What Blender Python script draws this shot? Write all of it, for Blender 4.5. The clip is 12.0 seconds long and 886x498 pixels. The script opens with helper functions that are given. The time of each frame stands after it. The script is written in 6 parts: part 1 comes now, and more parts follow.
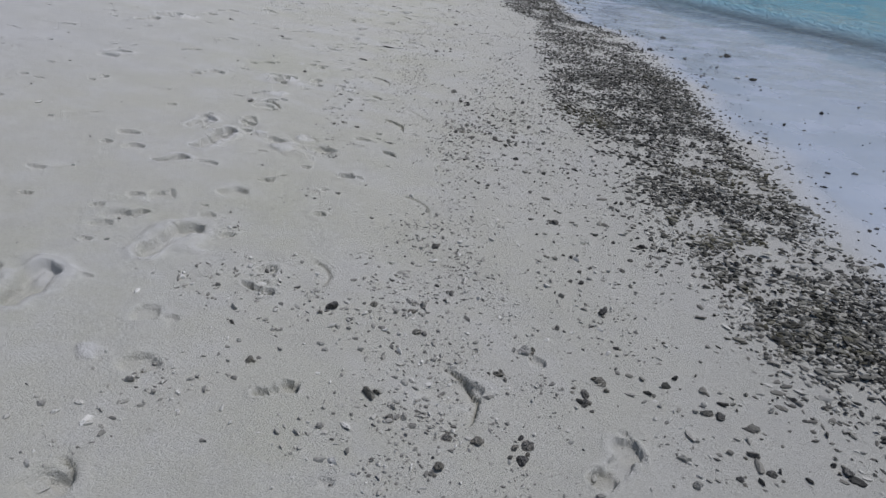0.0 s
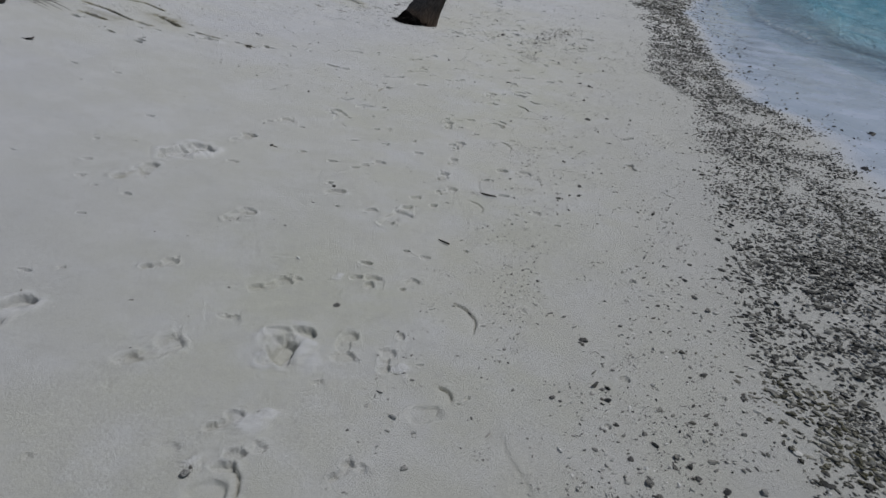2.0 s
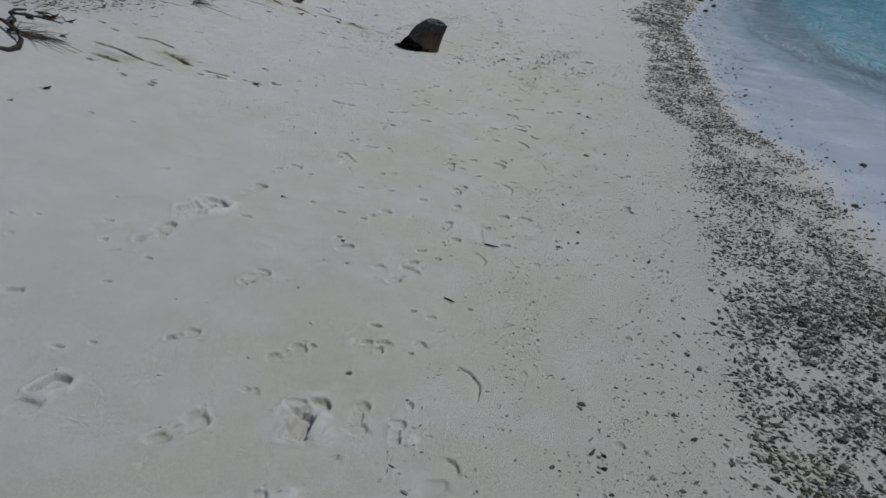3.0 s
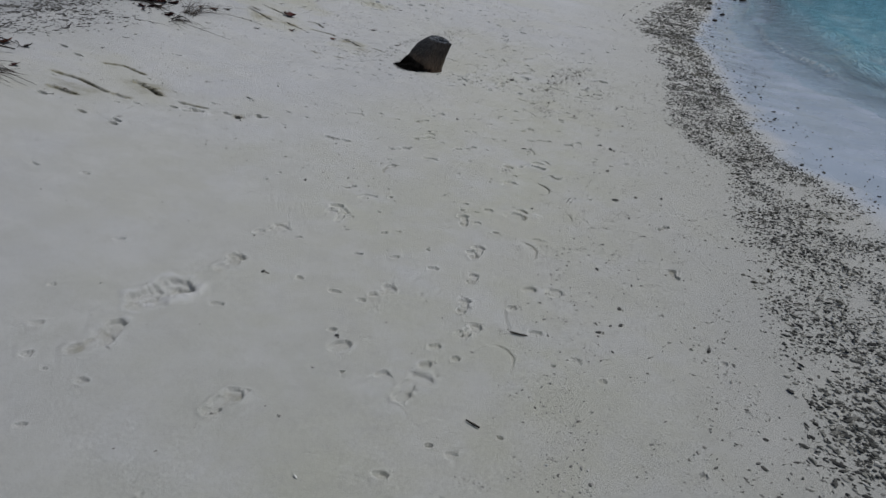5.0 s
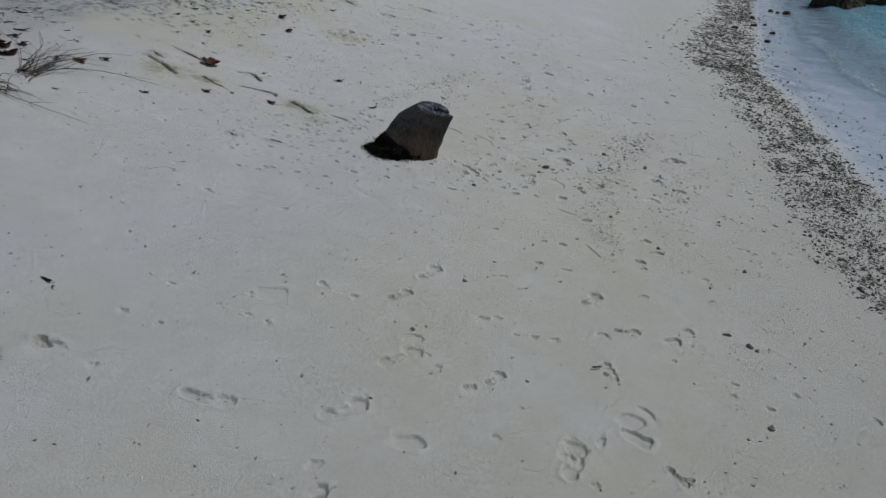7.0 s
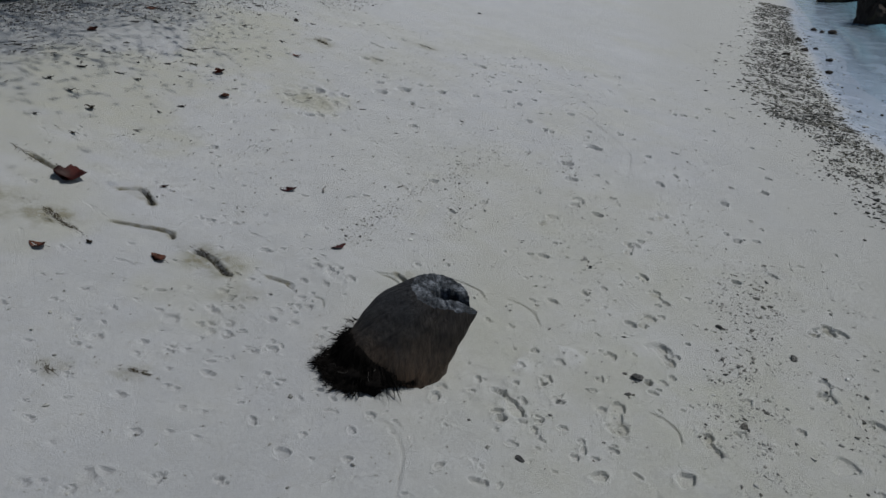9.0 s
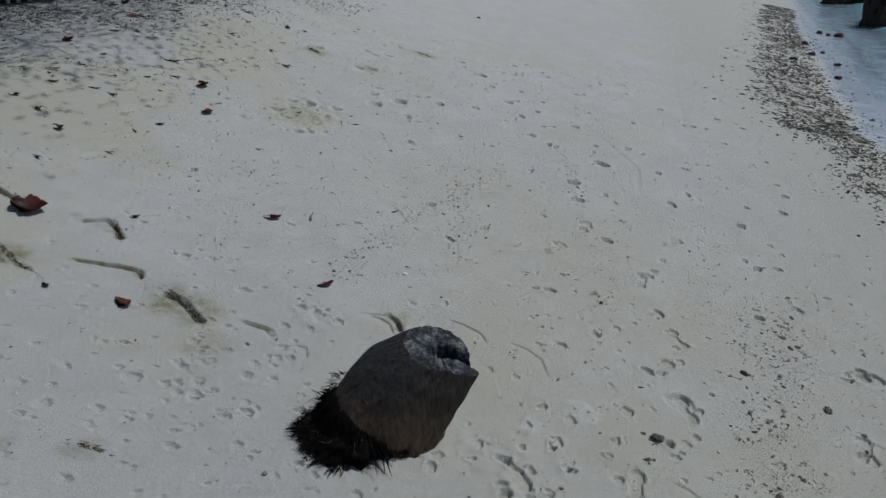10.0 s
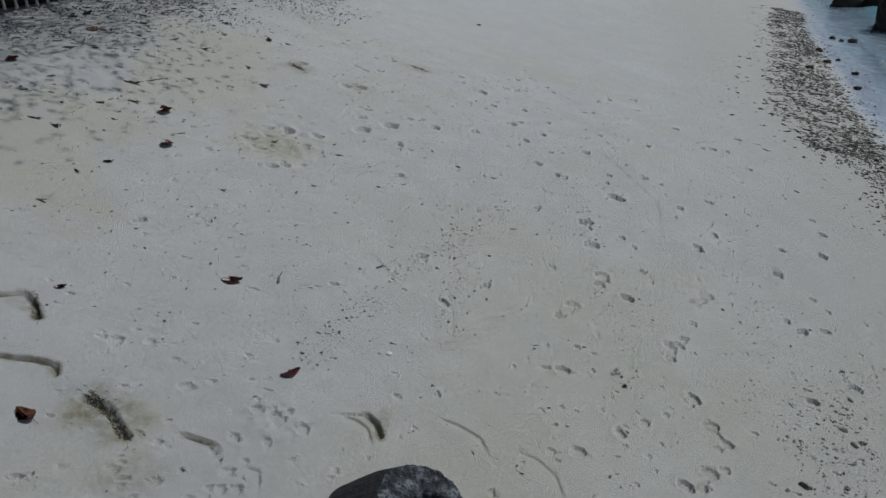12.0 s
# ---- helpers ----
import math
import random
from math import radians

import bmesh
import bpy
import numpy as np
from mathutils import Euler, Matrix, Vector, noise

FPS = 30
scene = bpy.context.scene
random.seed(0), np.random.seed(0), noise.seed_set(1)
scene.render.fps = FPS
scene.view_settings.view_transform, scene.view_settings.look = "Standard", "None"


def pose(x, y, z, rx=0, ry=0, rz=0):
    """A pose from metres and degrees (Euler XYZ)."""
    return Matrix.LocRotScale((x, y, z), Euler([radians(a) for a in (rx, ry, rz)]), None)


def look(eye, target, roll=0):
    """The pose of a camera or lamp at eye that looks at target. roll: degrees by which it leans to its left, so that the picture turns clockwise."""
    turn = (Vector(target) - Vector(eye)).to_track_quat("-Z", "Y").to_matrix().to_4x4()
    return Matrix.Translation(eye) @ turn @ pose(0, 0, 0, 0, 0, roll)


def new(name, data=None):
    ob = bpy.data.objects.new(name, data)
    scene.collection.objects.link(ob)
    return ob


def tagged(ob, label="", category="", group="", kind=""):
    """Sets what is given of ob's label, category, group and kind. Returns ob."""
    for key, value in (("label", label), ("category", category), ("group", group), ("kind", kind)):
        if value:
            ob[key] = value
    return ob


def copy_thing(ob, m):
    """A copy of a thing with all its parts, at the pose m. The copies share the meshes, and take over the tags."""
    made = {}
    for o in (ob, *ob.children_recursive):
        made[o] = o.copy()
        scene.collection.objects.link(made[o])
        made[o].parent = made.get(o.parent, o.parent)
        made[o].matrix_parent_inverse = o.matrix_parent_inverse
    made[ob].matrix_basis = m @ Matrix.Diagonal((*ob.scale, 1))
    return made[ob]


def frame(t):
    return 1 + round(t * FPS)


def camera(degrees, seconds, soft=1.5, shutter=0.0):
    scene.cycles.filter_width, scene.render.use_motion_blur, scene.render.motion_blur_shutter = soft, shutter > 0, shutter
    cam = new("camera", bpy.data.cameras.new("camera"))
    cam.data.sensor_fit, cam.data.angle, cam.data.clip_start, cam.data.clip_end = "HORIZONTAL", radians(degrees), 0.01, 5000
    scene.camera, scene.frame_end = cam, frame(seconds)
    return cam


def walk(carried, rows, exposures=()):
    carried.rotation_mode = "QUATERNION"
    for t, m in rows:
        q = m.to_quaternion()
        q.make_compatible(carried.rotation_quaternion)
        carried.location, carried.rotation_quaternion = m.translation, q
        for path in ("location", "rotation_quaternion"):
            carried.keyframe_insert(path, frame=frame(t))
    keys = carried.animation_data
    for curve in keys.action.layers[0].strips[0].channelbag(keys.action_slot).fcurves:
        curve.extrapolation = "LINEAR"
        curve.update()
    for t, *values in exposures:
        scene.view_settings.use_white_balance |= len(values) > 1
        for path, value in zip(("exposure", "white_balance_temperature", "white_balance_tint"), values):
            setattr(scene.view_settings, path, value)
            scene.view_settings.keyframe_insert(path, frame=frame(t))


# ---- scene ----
cam = camera(65.0, 12.0)
PATH = [
    (0, (0.087, 0.049, 1.103), (0.052, 2.256, 0.062), -0.6),
    (0.5, (0.070, 1.318, 1.096), (0.040, 3.525, 0.055), -0.5),
    (0.7, (0.050, 1.797, 1.116), (0.017, 4.001, 0.069), -0.5),
    (0.9, (0.024, 2.141, 1.098), (-0.243, 4.327, 0.049), -0.8),
    (1, (0.018, 2.264, 1.099), (-0.315, 4.448, 0.062), -0.6),
    (1.3, (0.006, 2.472, 1.111), (-0.414, 4.637, 0.068), -0.8),
    (1.5, (-0.009, 2.508, 1.199), (-0.422, 4.676, 0.159), -0.7),
    (1.8, (0.005, 2.462, 1.451), (-0.405, 4.630, 0.409), -0.8),
    (2, (-0.018, 2.506, 1.625), (-0.429, 4.675, 0.584), -0.7),
    (2.5, (-0.030, 2.475, 1.907), (-0.439, 4.647, 0.871), -0.8),
    (2.7, (-0.031, 2.473, 1.961), (-0.442, 4.640, 0.915), -0.8),
    (4.3, (-0.157, 2.685, 2.047), (-0.555, 4.863, 1.022), -0.8),
    (4.5, (-0.196, 2.850, 2.064), (-0.593, 5.024, 1.028), -0.7),
    (5, (-0.320, 3.390, 2.061), (-0.714, 5.564, 1.025), -0.7),
    (5.5, (-0.470, 4.172, 2.068), (-0.861, 6.345, 1.031), -0.7),
    (6, (-0.633, 5.087, 2.080), (-1.022, 7.259, 1.039), -0.7),
    (6.5, (-0.789, 6.035, 2.075), (-1.179, 8.208, 1.036), -0.7),
    (6.7, (-0.839, 6.412, 2.073), (-1.230, 8.586, 1.036), -0.7),
    (8.3, (-1.424, 9.312, 2.126), (-1.798, 11.491, 1.094), -0.4),
    (8.5, (-1.458, 9.561, 2.148), (-1.835, 11.740, 1.116), -0.4),
    (9, (-1.525, 9.887, 2.186), (-1.902, 12.067, 1.155), -0.5),
    (9.5, (-1.564, 10.109, 2.211), (-1.940, 12.289, 1.180), -0.5),
    (10, (-1.585, 10.304, 2.214), (-1.959, 12.483, 1.183), -0.5),
    (10.5, (-1.626, 10.496, 2.220), (-2.000, 12.676, 1.190), -0.5),
    (11, (-1.663, 10.693, 2.231), (-2.035, 12.873, 1.198), -0.4),
    (11.5, (-1.681, 10.887, 2.242), (-2.053, 13.066, 1.208), -0.4),
    (12, (-1.677, 11.076, 2.250), (-2.050, 13.255, 1.216), -0.4),
]
walk(cam, [(t, look(eye, target, roll)) for t, eye, target, roll in PATH], [(0, -0.13, 6420, 12.8), (0.5, -0.21, 6420, 12.4), (1.5, -0.35, 6470, 10.8), (5, -0.47, 6520, 9.2), (9, -0.44, 6550, 7.2), (12, -0.49, 6510, 5.4)])

# ---- light ----
world = bpy.data.worlds.new("sky")
scene.world = world
world.use_nodes = True
wn = world.node_tree.nodes
sky = wn.new("ShaderNodeTexSky")
sky.sky_type = 'NISHITA'
sky.sun_disc = False
SUN_ELEVATION, SUN_BEARING = 57.0, 74.0   # degrees; bearing from +y towards +x
sky.sun_elevation, sky.sun_rotation = radians(SUN_ELEVATION), radians(SUN_BEARING)
sky.altitude, sky.air_density, sky.dust_density = 0, 1.0, 1.0
wn["Background"].inputs[1].default_value = 0.058
world.node_tree.links.new(sky.outputs[0], wn["Background"].inputs[0])
sun = new("sun", bpy.data.lights.new("sun", 'SUN'))
sun.data.energy, sun.data.angle, sun.data.color = 2.55, radians(0.53), (1.0, 0.99, 0.98)
sun_to = Vector((math.sin(radians(SUN_BEARING)) * math.cos(radians(SUN_ELEVATION)),
                 math.cos(radians(SUN_BEARING)) * math.cos(radians(SUN_ELEVATION)), math.sin(radians(SUN_ELEVATION))))
sun.matrix_world = look((0, 0, 30), Vector((0, 0, 30)) - sun_to)

# ---- material helpers ----


class Nodes:
    """Short hand for building one node material."""

    def __init__(self, name):
        self.mat = bpy.data.materials.new(name)
        self.mat.use_nodes = True
        self.tree = self.mat.node_tree
        self.bsdf = self.tree.nodes["Principled BSDF"]
        self.coords = self.tree.nodes.new("ShaderNodeTexCoord").outputs["Object"]

    def add(self, kind, **values):
        node = self.tree.nodes.new(kind)
        for key, value in values.items():
            self.put(node.inputs[key.replace("_", " ")], value)
        return node

    def put(self, socket, value):
        if isinstance(value, bpy.types.NodeSocket):
            self.tree.links.new(value, socket)
        else:
            socket.default_value = value

    def noise(self, scale, detail=4.0, rough=0.55, vector=None):
        n = self.add("ShaderNodeTexNoise", Scale=scale, Detail=detail, Roughness=rough)
        self.put(n.inputs["Vector"], vector or self.coords)
        return n.outputs["Fac"]

    def stretched(self, sx, sy, sz):
        m = self.tree.nodes.new("ShaderNodeMapping")
        self.put(m.inputs["Vector"], self.coords)
        m.inputs["Scale"].default_value = (sx, sy, sz)
        return m.outputs["Vector"]

    def ramp(self, fac, stops, mode='LINEAR'):
        r = self.tree.nodes.new("ShaderNodeValToRGB")
        r.color_ramp.interpolation = mode
        els = r.color_ramp.elements
        while len(els) < len(stops):
            els.new(0.5)
        for el, (pos, col) in zip(els, stops):
            el.position = pos
            el.color = (*col, 1) if len(col) == 3 else col
        self.put(r.inputs[0], fac)
        return r.outputs[0]

    def grey(self, fac, a, b, lo=0.0, hi=1.0):
        m = self.tree.nodes.new("ShaderNodeMapRange")
        self.put(m.inputs[0], fac)
        for i, v in enumerate((a, b, lo, hi)):
            m.inputs[i + 1].default_value = v
        return m.outputs[0]

    def mix(self, fac, a, b, mode='MIX'):
        m = self.tree.nodes.new("ShaderNodeMix")
        m.data_type, m.blend_type = 'RGBA', mode
        for socket, value in ((m.inputs[0], fac), (m.inputs[6], a), (m.inputs[7], b)):
            if isinstance(value, tuple):
                value = (*value, 1) if len(value) == 3 else value
            self.put(socket, value)
        return m.outputs[2]

    def math(self, op, a, b=0.0):
        m = self.tree.nodes.new("ShaderNodeMath")
        m.operation = op
        self.put(m.inputs[0], a)
        self.put(m.inputs[1], b)
        return m.outputs[0]

    def attribute(self, name):
        a = self.tree.nodes.new("ShaderNodeAttribute")
        a.attribute_name = name
        return a.outputs["Fac"]

    def island(self):
        return self.tree.nodes.new("ShaderNodeNewGeometry").outputs["Random Per Island"]

    def each(self):
        return self.tree.nodes.new("ShaderNodeObjectInfo").outputs["Random"]

    def bump(self, height, strength, distance):
        b = self.add("ShaderNodeBump", Strength=strength, Distance=distance)
        self.put(b.inputs["Height"], height)
        self.put(self.bsdf.inputs["Normal"], b.outputs[0])
        return b.outputs[0]

    def done(self, color, rough, specular=0.3):
        self.put(self.bsdf.inputs["Base Color"], (*color, 1) if isinstance(color, tuple) else color)
        self.put(self.bsdf.inputs["Roughness"], rough)
        self.bsdf.inputs["Specular IOR Level"].default_value = specular
        return self.mat


def sand_material():
    n = Nodes("coral_sand")
    broad = n.noise(0.38, 5, 0.6)
    blotch = n.noise(3.2, 5, 0.65)
    grain = n.noise(140, 4, 0.8)
    speck = n.noise(380, 2, 0.7)
    split = n.tree.nodes.new("ShaderNodeSeparateXYZ")
    n.put(split.inputs[0], n.coords)
    # a yellowish zone along the middle of the beach, greyer sand on both sides
    across = n.math('ABSOLUTE', n.math('ADD', n.math('ADD', split.outputs[0], 0.45), n.math('MULTIPLY', n.math('SUBTRACT', broad, 0.5), 4.0)))
    yellow = n.mix(n.grey(n.noise(0.9, 4, 0.6), 0.35, 0.65), (0.54, 0.54, 0.465), (0.565, 0.56, 0.515))
    grey = n.mix(n.grey(n.noise(0.7, 4, 0.6), 0.35, 0.65), (0.53, 0.535, 0.535), (0.555, 0.56, 0.585))
    beyond = n.grey(n.math('ADD', split.outputs[1], n.math('MULTIPLY', broad, 6.0)), 15.5, 19.5)
    dry = n.mix(n.math('MAXIMUM', n.grey(across, 1.0, 2.7), beyond), yellow, grey)
    dry = n.mix(n.grey(n.noise(0.33, 4, 0.6), 0.54, 0.64, 0, 0.45), dry, (0.53, 0.525, 0.45))
    dry = n.mix(n.grey(blotch, 0.47, 0.66, 0, 0.6), dry, (0.62, 0.62, 0.61))
    dry = n.mix(n.grey(n.noise(1.4, 5, 0.65), 0.52, 0.68, 0, 0.55), dry, (0.60, 0.605, 0.61))
    dry = n.mix(n.grey(n.noise(9, 5, 0.7), 0.5, 0.7, 0, 0.4), dry, (0.47, 0.465, 0.44))
    # damp towards the rubble; greyer towards the trees, with their shade painted in
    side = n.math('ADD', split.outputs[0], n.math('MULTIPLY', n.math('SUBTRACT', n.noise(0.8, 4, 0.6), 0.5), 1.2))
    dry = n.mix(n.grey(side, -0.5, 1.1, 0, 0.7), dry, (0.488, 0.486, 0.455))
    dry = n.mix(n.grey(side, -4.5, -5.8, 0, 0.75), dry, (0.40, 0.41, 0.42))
    dry = n.mix(n.grey(grain, 0.5, 0.72, 0, 0.4), dry, (0.36, 0.345, 0.305))
    dry = n.mix(n.grey(speck, 0.58, 0.70, 0, 0.55), dry, (0.22, 0.21, 0.19))
    dry = n.mix(n.grey(speck, 0.44, 0.30, 0, 0.7), dry, (0.74, 0.73, 0.70))
    dry = n.mix(n.math('MULTIPLY', n.attribute("fresh"), n.grey(n.noise(22, 4, 0.6), 0.3, 0.6, 0.55, 1.0)), dry, (0.67, 0.67, 0.67))
    dry = n.mix(n.math('MULTIPLY', n.attribute("ochre"), n.grey(n.noise(6, 4, 0.6), 0.25, 0.6, 0.5, 1.0)), dry, (0.505, 0.495, 0.405))
    # weed stains, darker print hollows, and shade painted along print edges
    stain_shade = n.attribute("stain")
    dry = n.mix(n.math('MULTIPLY', stain_shade, n.grey(n.noise(16, 4, 0.7), 0.3, 0.65)), dry, (0.20, 0.175, 0.085))
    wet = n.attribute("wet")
    # wet sand, with the sky's blue reflection painted into its base colour
    soaked_sky_tint = n.mix(n.grey(n.noise(1.3, 5, 0.6), 0.35, 0.65), (0.37, 0.425, 0.52), (0.44, 0.495, 0.60))
    color = n.mix(wet, dry, soaked_sky_tint)
    film = n.math('MULTIPLY', wet, n.grey(n.noise(2.1, 3, 0.5), 0.3, 0.55, 0.55, 1.0))
    rough = n.grey(film, 0, 1, 0.92, 0.10)
    height = n.math('ADD', n.math('MULTIPLY', grain, 0.9), n.math('ADD', n.math('MULTIPLY', n.noise(45, 3, 0.6), 0.45), n.math('MULTIPLY', speck, 0.4)))
    height = n.math('MULTIPLY', height, n.grey(wet, 0, 1, 1.0, 0.12))
    n.bump(height, 1.0, 0.0078)
    return n.done(color, rough, 0.5)


def stone_material(name, stops, moss=0.35, per_object=False):
    n = Nodes(name)
    tone = n.ramp(n.each() if per_object else n.island(), stops)
    k = 0.03 if per_object and name != "brown_shore_rock" else 1.0   # the loose stones are modelled at unit size
    fine = n.noise(70 * k, 5, 0.7)
    tone = n.mix(n.grey(fine, 0.35, 0.7, 0, 0.7), tone, n.mix(0.6, tone, (0.30, 0.29, 0.27), 'MULTIPLY') if moss == 0.4 else n.mix(0.16, tone, (0.55, 0.53, 0.49)))
    tone = n.mix(n.grey(n.noise(160 * k, 3, 0.7), 0.58, 0.70, 0, 0.75), tone, (0.025, 0.024, 0.022))
    if moss:
        patch = n.math('MULTIPLY', n.grey(n.noise(1.1, 4, 0.6), 0.52, 0.66, 0, 1), n.grey(n.noise(28, 3, 0.6), 0.42, 0.6))
        tone = n.mix(n.math('MULTIPLY', patch, moss), tone, (0.15, 0.135, 0.055))
    n.bump(n.math('ADD', fine, n.noise(30 * k, 4, 0.6)), 0.7, 0.006 if k == 1.0 else 0.25)
    return n.done(tone, 0.82, 0.3)


def bark_material():
    n = Nodes("weathered_palm_wood")
    fibre = n.noise(6, 6, 0.7, n.stretched(9, 9, 1.4))
    ring = n.noise(5, 4, 0.6, n.stretched(1.2, 1.2, 7))
    tone = n.ramp(fibre, [(0.3, (0.010, 0.009, 0.008)), (0.52, (0.030, 0.026, 0.023)), (0.72, (0.068, 0.058, 0.05))])
    tone = n.mix(n.grey(ring, 0.4, 0.7, 0, 0.6), tone, (0.06, 0.045, 0.034))
    tone = n.mix(n.grey(n.noise(5, 5, 0.65), 0.42, 0.58, 0, 0.8), tone, (0.010, 0.009, 0.009))
    tone = n.mix(n.grey(n.noise(3.1, 4, 0.6), 0.55, 0.7, 0, 0.5), tone, (0.06, 0.06, 0.064))
    tone = n.mix(n.grey(n.noise(45, 4, 0.75, n.stretched(1, 1, 0.12)), 0.54, 0.64, 0, 0.85), tone, (0.02, 0.017, 0.015))
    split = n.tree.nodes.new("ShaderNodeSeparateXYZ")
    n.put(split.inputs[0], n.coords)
    # browner foot, dark grey top; light bounced off the sand is painted in
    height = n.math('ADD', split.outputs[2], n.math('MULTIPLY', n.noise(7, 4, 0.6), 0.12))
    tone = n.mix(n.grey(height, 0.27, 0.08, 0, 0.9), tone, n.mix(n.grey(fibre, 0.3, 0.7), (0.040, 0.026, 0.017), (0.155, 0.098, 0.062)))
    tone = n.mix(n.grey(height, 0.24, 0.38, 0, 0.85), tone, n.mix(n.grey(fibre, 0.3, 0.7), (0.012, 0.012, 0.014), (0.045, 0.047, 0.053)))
    # paler on the +x flank: bounced light painted into the wood colour
    across = n.math('ADD', split.outputs[0], n.math('MULTIPLY', n.noise(6, 4, 0.6), 0.10))
    tone = n.mix(n.grey(across, 0.14, 0.32, 0, 0.4), tone, n.mix(n.grey(fibre, 0.3, 0.7), (0.045, 0.034, 0.026), (0.17, 0.13, 0.10)))
    n.bump(n.math('ADD', n.math('MULTIPLY', fibre, 1.0), n.noise(60, 4, 0.7, n.stretched(1, 1, 0.25))), 0.8, 0.012)
    return n.done(tone, 0.78, 0.3)


def end_grain_material():
    n = Nodes("grey_end_grain")
    pore = n.noise(120, 3, 0.75)
    tone = n.ramp(n.noise(18, 5, 0.7), [(0.38, (0.016, 0.018, 0.022)), (0.50, (0.075, 0.085, 0.10)), (0.62, (0.26, 0.28, 0.315))])
    tone = n.mix(n.grey(pore, 0.5, 0.62, 0, 0.8), tone, (0.05, 0.05, 0.05))
    n.bump(n.math('ADD', pore, n.noise(30, 4, 0.7)), 0.9, 0.01)
    return n.done(tone, 0.85, 0.2)


def plain_material(name, a, b, rough=0.7, scale=25.0, per_object=False, bump=0.5, distance=0.004):
    n = Nodes(name)
    grain = n.noise(scale, 5, 0.65)
    tone = n.mix(n.grey(grain, 0.3, 0.7), a, b)
    spread = n.each() if per_object else n.island()
    tone = n.mix(n.grey(spread, 0, 1, 0.0, 0.55), tone, tuple(0.5 * v for v in a))
    n.bump(n.noise(scale * 2.5, 4, 0.65), bump, distance)
    return n.done(tone, rough, 0.3 if rough < 0.9 else 0.08)


def leaf_material(name, a, b, c):
    n = Nodes(name)
    tone = n.ramp(n.noise(14, 5, 0.65), [(0.3, a), (0.55, b), (0.78, c)])
    tone = n.mix(n.grey(n.noise(90, 3, 0.7), 0.6, 0.72, 0, 0.6), tone, (0.02, 0.014, 0.01))
    n.bump(n.noise(40, 4, 0.6), 0.5, 0.004)
    return n.done(tone, 0.55, 0.35)


def water_material():
    n = Nodes("clear_sea_water")
    depth = n.attribute("depth")
    body = n.ramp(n.grey(depth, 0.0, 1.6), [(0.0, (0.54, 0.60, 0.66)), (0.05, (0.44, 0.60, 0.70)), (0.16, (0.22, 0.54, 0.68)), (0.5, (0.10, 0.44, 0.62)), (1.0, (0.06, 0.34, 0.56))])
    foam = n.math('MULTIPLY', n.attribute("foam"), n.grey(n.noise(9, 6, 0.75), 0.42, 0.62))
    body = n.mix(foam, body, (0.78, 0.80, 0.80))
    n.bump(n.math('ADD', n.noise(5, 4, 0.6, n.stretched(2.2, 0.7, 1)), n.math('MULTIPLY', n.noise(13, 3, 0.6, n.stretched(1.6, 0.8, 1)), 0.4)), 1.0, 0.13)
    n.done(body, n.grey(foam, 0, 1, 0.06, 0.7), 0.5)
    n.bsdf.inputs["IOR"].default_value = 1.33
    clear = n.add("ShaderNodeBsdfTransparent", Color=(0.93, 0.97, 0.98, 1))
    blend = n.tree.nodes.new("ShaderNodeMixShader")
    n.put(blend.inputs[0], n.math('MAXIMUM', n.grey(depth, 0.0, 0.17, 0.03, 0.93), foam))
    n.tree.links.new(clear.outputs[0], blend.inputs[1])
    n.tree.links.new(n.bsdf.outputs[0], blend.inputs[2])
    n.tree.links.new(blend.outputs[0], n.tree.nodes["Material Output"].inputs["Surface"])
    return n.mat


SAND = sand_material()
RUBBLE = stone_material("coral_rubble", [(0.0, (0.022, 0.022, 0.022)), (0.40, (0.062, 0.062, 0.057)), (0.62, (0.20, 0.197, 0.175)),
                                         (0.82, (0.31, 0.305, 0.275)), (0.94, (0.46, 0.45, 0.41)), (1.0, (0.72, 0.71, 0.67))], 0.6)
PEBBLES = stone_material("pale_coral_bits", [(0.0, (0.15, 0.148, 0.138)), (0.25, (0.30, 0.293, 0.27)), (0.6, (0.46, 0.45, 0.415)), (1.0, (0.76, 0.75, 0.72))], 0.0)
GREY_BITS = stone_material("grey_coral_bits", [(0.0, (0.09, 0.088, 0.082)), (0.4, (0.19, 0.185, 0.165)), (0.75, (0.34, 0.33, 0.30)), (1.0, (0.66, 0.65, 0.61))], 0.3)
STONE_DARK = stone_material("dark_stone", [(0.0, (0.10, 0.10, 0.103)), (1.0, (0.32, 0.31, 0.285))], 0.0, True)
STONE_GREY = stone_material("grey_coral_stone", [(0.0, (0.24, 0.23, 0.205)), (1.0, (0.46, 0.445, 0.4))], 0.4, True)
STONE_PALE = stone_material("pale_coral_stone", [(0.0, (0.42, 0.41, 0.38)), (1.0, (0.66, 0.65, 0.62))], 0.0, True)
ROCK = stone_material("brown_shore_rock", [(0.0, (0.02, 0.016, 0.013)), (1.0, (0.05, 0.037, 0.028))], 0.4, True)
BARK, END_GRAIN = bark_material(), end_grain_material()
ROOT = plain_material("black_palm_root", (0.004, 0.0034, 0.003), (0.012, 0.010, 0.009), 0.92, 40)
ROOT_PALE = plain_material("bleached_root", (0.05, 0.045, 0.04), (0.10, 0.092, 0.083), 0.75, 40)
TWIG = plain_material("dry_twig", (0.045, 0.037, 0.032), (0.11, 0.092, 0.08), 0.8, 30)
DRIFT = plain_material("dark_driftwood", (0.022, 0.019, 0.017), (0.06, 0.05, 0.043), 0.8, 20)
WEED = plain_material("dried_seaweed", (0.055, 0.042, 0.024), (0.12, 0.095, 0.055), 0.85, 30)
